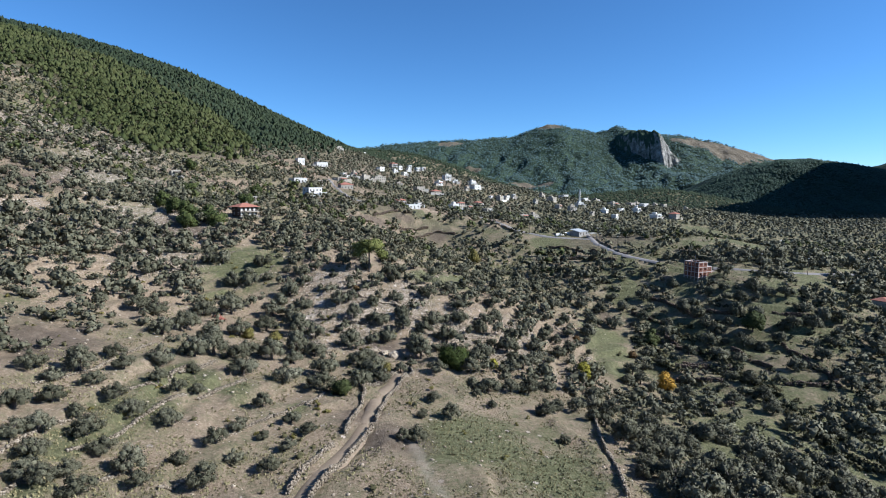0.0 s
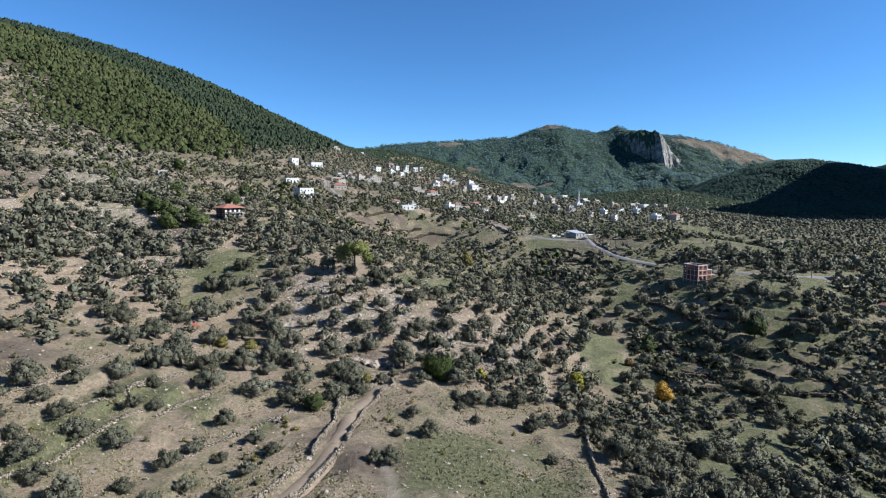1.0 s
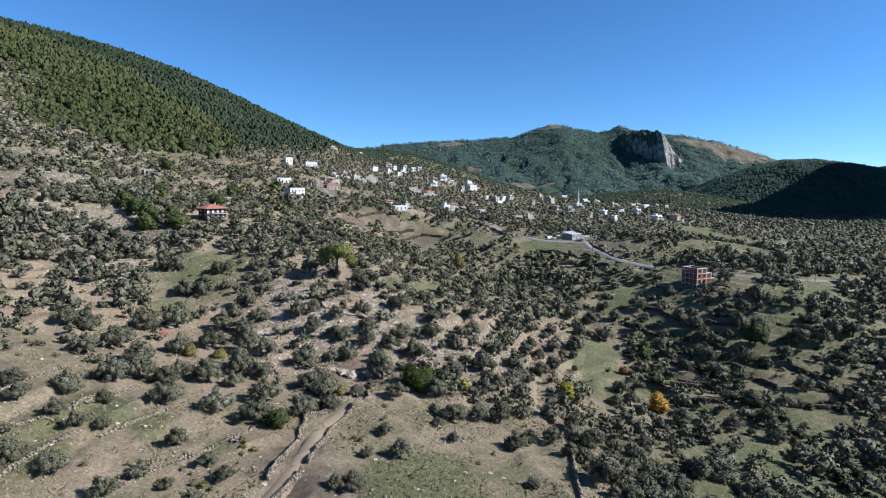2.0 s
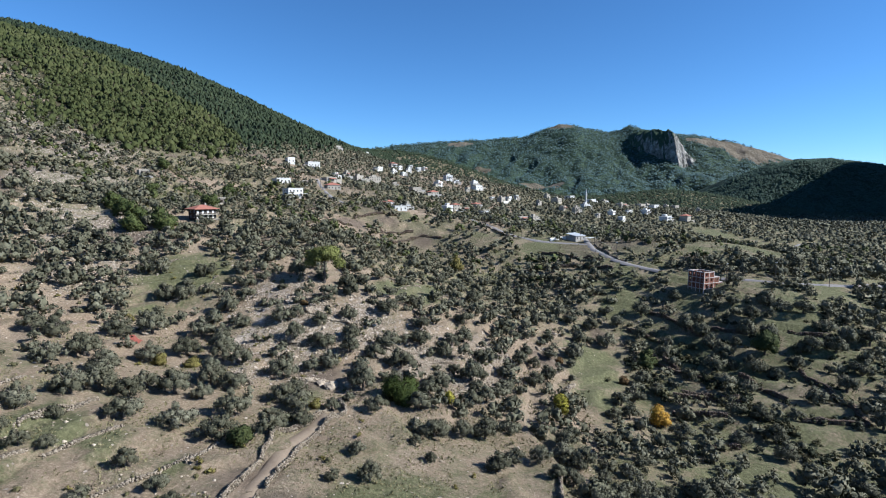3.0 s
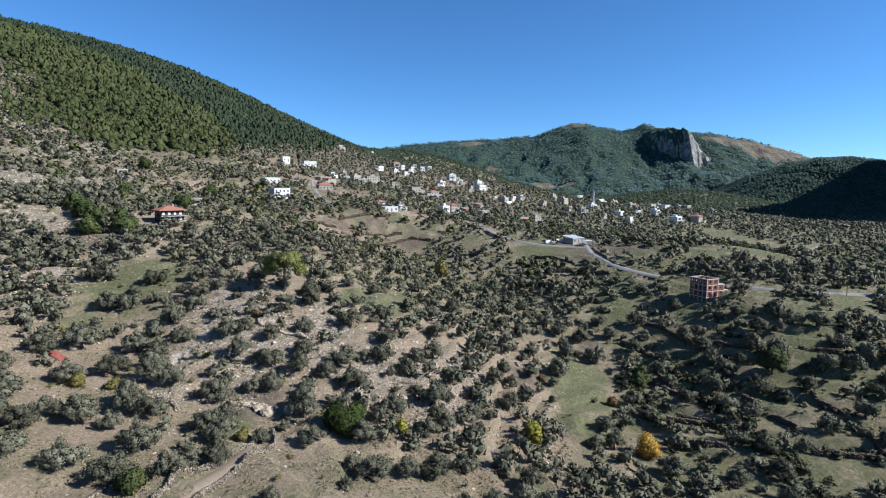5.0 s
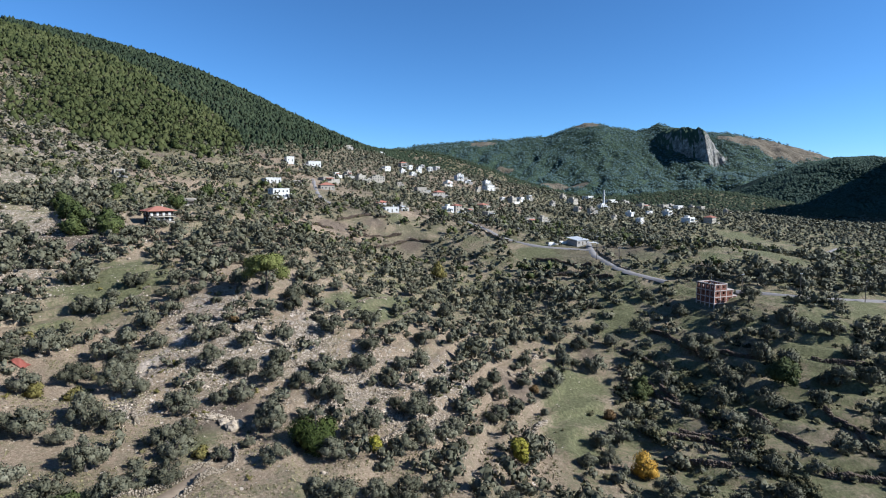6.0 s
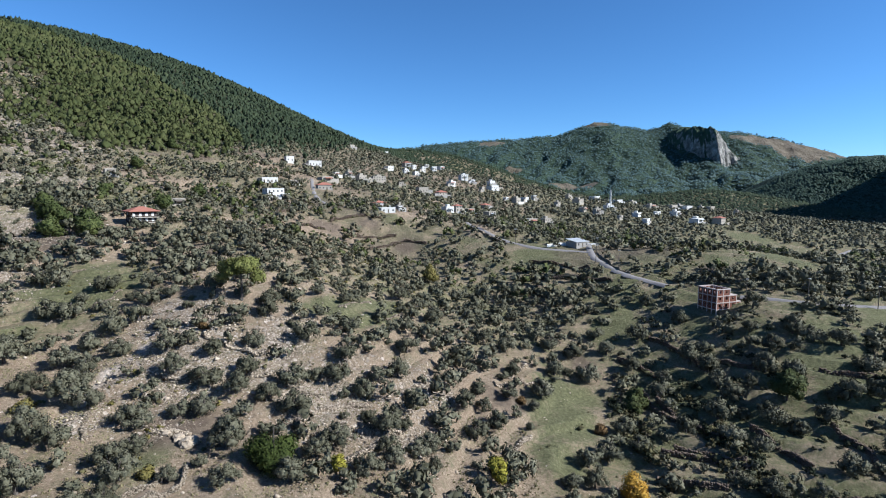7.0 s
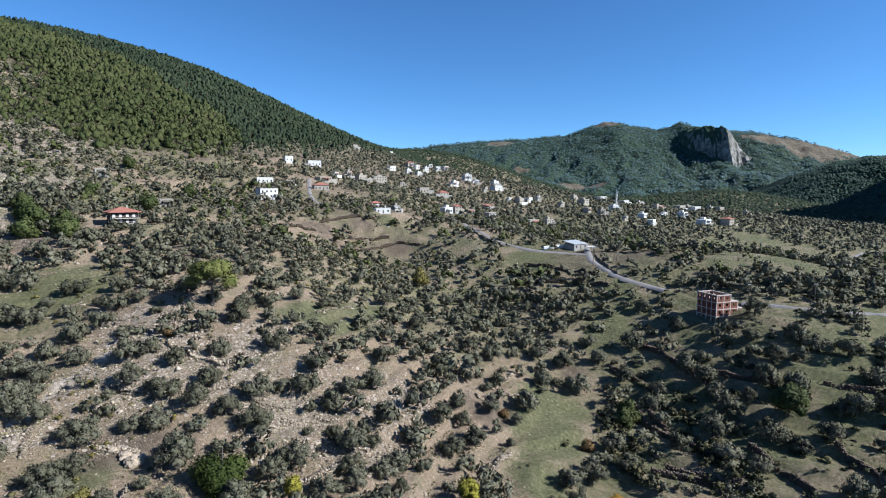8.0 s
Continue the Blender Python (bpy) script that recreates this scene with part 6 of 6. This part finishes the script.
# ---- pine wood on the ridge ----
def pine_kind(seed):
    """A rounded, uneven pine crown, one metre broad, its skirts ragged."""
    gen = np.random.default_rng(seed)
    tall = gen.uniform(1.05, 1.5)
    rings = ((0.2, 0.42, 6), (0.58, 0.45, 5))
    vs, ns = [], []
    for low, r, k in rings:
        a = np.linspace(0, 2 * math.pi, k, endpoint=False) + gen.uniform(0, 1)
        rr = r * gen.uniform(0.45, 1.4, k)
        vs.append(np.stack([rr * np.cos(a), rr * np.sin(a), tall * (low + gen.uniform(-0.13, 0.13, k))], 1))
        ns.append(np.stack([np.cos(a), np.sin(a), np.full(k, low * 1.6 - 0.25)], 1))
    vs.append(np.array([[gen.uniform(-0.12, 0.12), gen.uniform(-0.12, 0.12), tall]]))
    ns.append(np.array([[0, 0, 1.0]]))
    fs, start = [], 0
    for (_, _, k), (_, _, m) in zip(rings, rings[1:]):
        i = j = 0
        while i < k or j < m:
            if j >= m or (i < k and i / k <= j / m):
                fs.append((start + i % k, start + (i + 1) % k, start + k + j % m))
                i += 1
            else:
                fs.append((start + i % k, start + k + (j + 1) % m, start + k + j % m))
                j += 1
        start += k
    k = rings[-1][2]
    fs += [(start + i, start + (i + 1) % k, start + k) for i in range(k)]
    ns = np.concatenate(ns) + gen.normal(size=(start + k + 1, 3)) * 0.55
    return np.concatenate(vs), np.array(fs), ns / np.linalg.norm(ns, axis=1, keepdims=True)


def near_pine_kind(seed):
    """The same crown wrapped in short sprays."""
    v, f, q = pine_kind(seed)
    gen = np.random.default_rng(seed + 50)
    top = v[:, 2].max()
    n = 30
    h = gen.uniform(0.1, 1.0, n)
    a = gen.uniform(0, 2 * math.pi, n)
    r = np.interp(h, [0, 0.35, 0.7, 1.0], [0.4, 0.5, 0.36, 0.06])
    mid = np.stack([r * np.cos(a), r * np.sin(a), h * top], 1)
    tri = mid[:, None, :] + gen.uniform(-0.17, 0.17, (n, 3, 3))
    way = np.stack([np.cos(a), np.sin(a), h * 1.3 - 0.2], 1) + gen.normal(size=(n, 3)) * 0.3
    f = np.concatenate([f, len(v) + np.arange(3 * n).reshape(n, 3)])
    v, q = np.concatenate([v, tri.reshape(-1, 3)]), np.concatenate([q, np.repeat(way, 3, 0)])
    return v, f, q / np.linalg.norm(q, axis=1, keepdims=True)


PINES = [pine_kind(600 + k) for k in range(8)] + [near_pine_kind(620 + k) for k in range(8)]
x, y = scatter(4.35, -950, -150, 430, 1230, 1.1)
loose = in_wood(x + rng.normal(0, 16, x.size), y + rng.normal(0, 22, x.size))
ok = loose & (fbm(x, y, 40, 3, 95) > 0.22) & (x > -0.87 * y - 25)
x, y = x[ok], y[ok]
z = ground_z(x, y) - 0.4
young = y + (fbm(x, y, 50, 3, 23) - 0.5) * 40 < np.interp(x, [-900, -560, -451, -356, -276, -213, -180], [760, 775, 775, 744, 697, 612, 560])
for part_of, mat, words in ((young, M_PINE, "yellow-green pine wood on the near slope of the ridge"), (~young, M_PINE_DEEP, "deep green pine wood along the ridge crest")):
    merged("pine_wood", PINES, [(x[i], y[i], z[i], 2.6 + 3.9 * rng.uniform() ** 1.5, rng.uniform(0.85, 1.35), rng.uniform(0, 6.3), i % 8 + (8 if y[i] < 640 else 0)) for i in np.flatnonzero(part_of)], mat, words, "wood")

# ---- scrub and stones ----


def shrub_kind(seed):
    """A low ragged bush of a small core and a few sprays."""
    gen = np.random.default_rng(seed)
    v = np.array([(0.45, 0, 0.2), (-0.45, 0, 0.2), (0, 0.45, 0.2), (0, -0.45, 0.2), (0.05, 0, 0.62)]) * gen.uniform(0.7, 1.25, (5, 1))
    f = [(0, 2, 4), (2, 1, 4), (1, 3, 4), (3, 0, 4)]
    q = v - (0, 0, 0.1)
    a = gen.uniform(0, 2 * math.pi, 6)
    mid = np.stack([0.36 * np.cos(a), 0.36 * np.sin(a), gen.uniform(0.2, 0.55, 6)], 1)
    tri = mid[:, None, :] + gen.uniform(-0.24, 0.24, (6, 3, 3))
    f += [(5 + 3 * i, 6 + 3 * i, 7 + 3 * i) for i in range(6)]
    v = np.concatenate([v, tri.reshape(-1, 3)])
    q = np.concatenate([q, np.repeat(mid, 3, 0)])
    return v, np.array(f), q / np.linalg.norm(q, axis=1, keepdims=True)


SHRUB_KINDS = [shrub_kind(700 + k) for k in range(6)] + [leaf_cloud(np.random.default_rng(720 + k), np.array([(0, 0, 0.28)]), [0.36], 22, 0.13, 0.8, 0.85) for k in range(6)]
x, y = scatter(4.1, -420, 260, 66, 760, 0.6)
dens = 0.3 + 0.2 * smooth(300, 380, y) + 0.22 * (1 - smooth(30, 60, x)) * smooth(135, 165, y) * (1 - smooth(240, 280, y)) + 0.35 * smooth(45, 60, x) * (1 - smooth(200, 250, y)) + 0.4 * smooth(-150, -260, x) + (fbm(x, y, 35, 3, 55) - 0.5) * 1.0 + 0.35 * smooth(-80, -220, x) + 0.25 * spots(x, y, STONES) - 0.4 * spots(x, y, GRASS)
ok = clear(x, y) & (dens > rng.uniform(0, 1, x.size))
x, y = x[ok], y[ok]
places = [(x[i], y[i], at(x[i], y[i]) - 0.1, 0.45 + rng.exponential(0.55), rng.uniform(0.7, 1.1), rng.uniform(0, 6.3), i % 6) for i in range(len(x))]
for line in BANKS:
    for p in resample(line, 0.5):
        if rng.uniform() < 0.75:
            a, b = p.x + rng.uniform(-1.2, 1.2), p.y + rng.uniform(-1.2, 1.2)
            places.append((a, b, at(a, b) + 0.1, 0.5 + rng.exponential(0.75), 0.8, rng.uniform(0, 6.3), int(rng.integers(0, 6))))
merged("scrub", SHRUB_KINDS, [(*q[:6], q[6] + 6 if q[3] > 0.95 else q[6]) for q in places], M_SHRUB, "low dry brown-green scrub on the slope", "scrub")

# thicket of evergreen shrubs in the ravine
places = []
for line, width in ((RAVINE, 5.5), (THICKET, 3.0)):
    for p in resample(line, 0.55):
        a, b = p.x + rng.normal(0, width * 0.5), p.y + rng.normal(0, width * 0.5)
        places.append((a, b, at(a, b) - 0.2, rng.uniform(1.8, 4.8), rng.uniform(0.7, 1.1), rng.uniform(0, 6.3), len(places) % 8))
merged("thicket", MID_KINDS, places[::2], M_THICKET, "dark green thicket filling the ravine", "scrub")
merged("dry_thicket", MID_KINDS, places[1::2], M_SHRUB, "dull brown-green shrubs along the ravine", "scrub")

# dark bushes between the terraces of the valley
bx, by = rng.uniform(84, 210, 900), rng.uniform(165, 300, 900)
keep = clear(bx, by) & (spots(bx, by, OPEN, 0.3) < 0.3) & (fbm((0.45 * bx - 0.9 * by) / 3, 0.9 * bx + 0.45 * by, 13, 3, 38) > 0.5)
merged("valley_bushes", MID_KINDS, [(bx[i], by[i], at(bx[i], by[i]) - 0.15, rng.uniform(1.3, 3.8), rng.uniform(0.7, 1.0), rng.uniform(0, 6.3), i % 8) for i in np.flatnonzero(keep)], M_THICKET, "dark evergreen bushes along the valley terraces", "scrub")

# yellow-green bushes scattered on the stony slope
bx, by = rng.uniform(-190, 25, 420), rng.uniform(105, 330, 420)
keep = clear(bx, by) & (fbm(bx, by, 30, 2, 37) > 0.5)
merged("autumn_scrub", MID_KINDS, [(bx[i], by[i], at(bx[i], by[i]) - 0.1, rng.uniform(1.2, 2.8), 0.8, rng.uniform(0, 6.3), i % 8) for i in np.flatnonzero(keep)], M_DULL_LEAF, "yellow-green autumn bushes among the field stones", "scrub")

OCT_V = np.array([(0.5, 0, 0), (-0.5, 0, 0), (0, 0.42, 0), (0, -0.42, 0), (0.08, 0.05, 0.34), (0, 0, -0.3)])
OCT_F = np.array([(0, 2, 4), (2, 1, 4), (1, 3, 4), (3, 0, 4), (2, 0, 5), (1, 2, 5), (3, 1, 5), (0, 3, 5)])
STONE_KINDS = [(OCT_V * np.random.default_rng(800 + k).uniform(0.65, 1.25, (6, 3)), OCT_F) for k in range(10)]
px, py = rng.uniform(-140, 130, 170000), rng.uniform(66, 300, 170000)
chance = 0.012 + 0.75 * spots(px, py, STONES, 0.9) * smooth(0.36, 0.62, fbm(px, py, 7, 3, 57)) * 2.2 + 0.025 * (px < 20)
ok = (chance > rng.uniform(0, 1, px.size)) & (near_line(px, py, LANE) > 2.2)
px, py = px[ok], py[ok]
size = 0.2 + rng.exponential(0.25, px.size)
merged("field_stones", STONE_KINDS, [(px[i], py[i], at(px[i], py[i]) + 0.05 * size[i], min(size[i], 1.9), rng.uniform(0.8, 1.2), rng.uniform(0, 6.3), i % 10) for i in range(len(px))], M_STONE, "pale grey limestone rubble strewn on the slope", "stones")

# dry grass tussocks on the open slopes
TUFT_V = np.array([(0.5, 0.06, 0.0), (-0.1, 0.3, 0.0), (0.1, 0.1, 0.75), (-0.45, -0.1, 0.0), (0.1, -0.35, 0.0), (-0.15, -0.05, 0.6), (0.3, -0.3, 0.0), (0.35, 0.25, 0.0), (0.45, 0.0, 0.55)])
TUFT_KINDS = [(TUFT_V * np.random.default_rng(900 + k).uniform(0.7, 1.3, (9, 1)), np.array([(0, 1, 2), (3, 4, 5), (6, 7, 8)])) for k in range(6)]
px, py = rng.uniform(-95, 60, 46000), 62 + 150 * rng.uniform(0, 1, 46000) ** 1.6
ok = (fbm(px, py, 11, 4, 29) > 0.47) & (near_line(px, py, LANE) > 2.6) & (near_line(px, py, FIELD_TRACK) > 0.9)
px, py = px[ok], py[ok]
pz = ground_z(px, py) - 0.03
merged("dry_grass", TUFT_KINDS, [(px[i], py[i], pz[i], rng.uniform(0.25, 0.75), rng.uniform(0.5, 1.1), rng.uniform(0, 6.3), i % 6) for i in range(len(px))], M_STRAW, "dry straw-coloured grass tussocks on the slope", "grass")
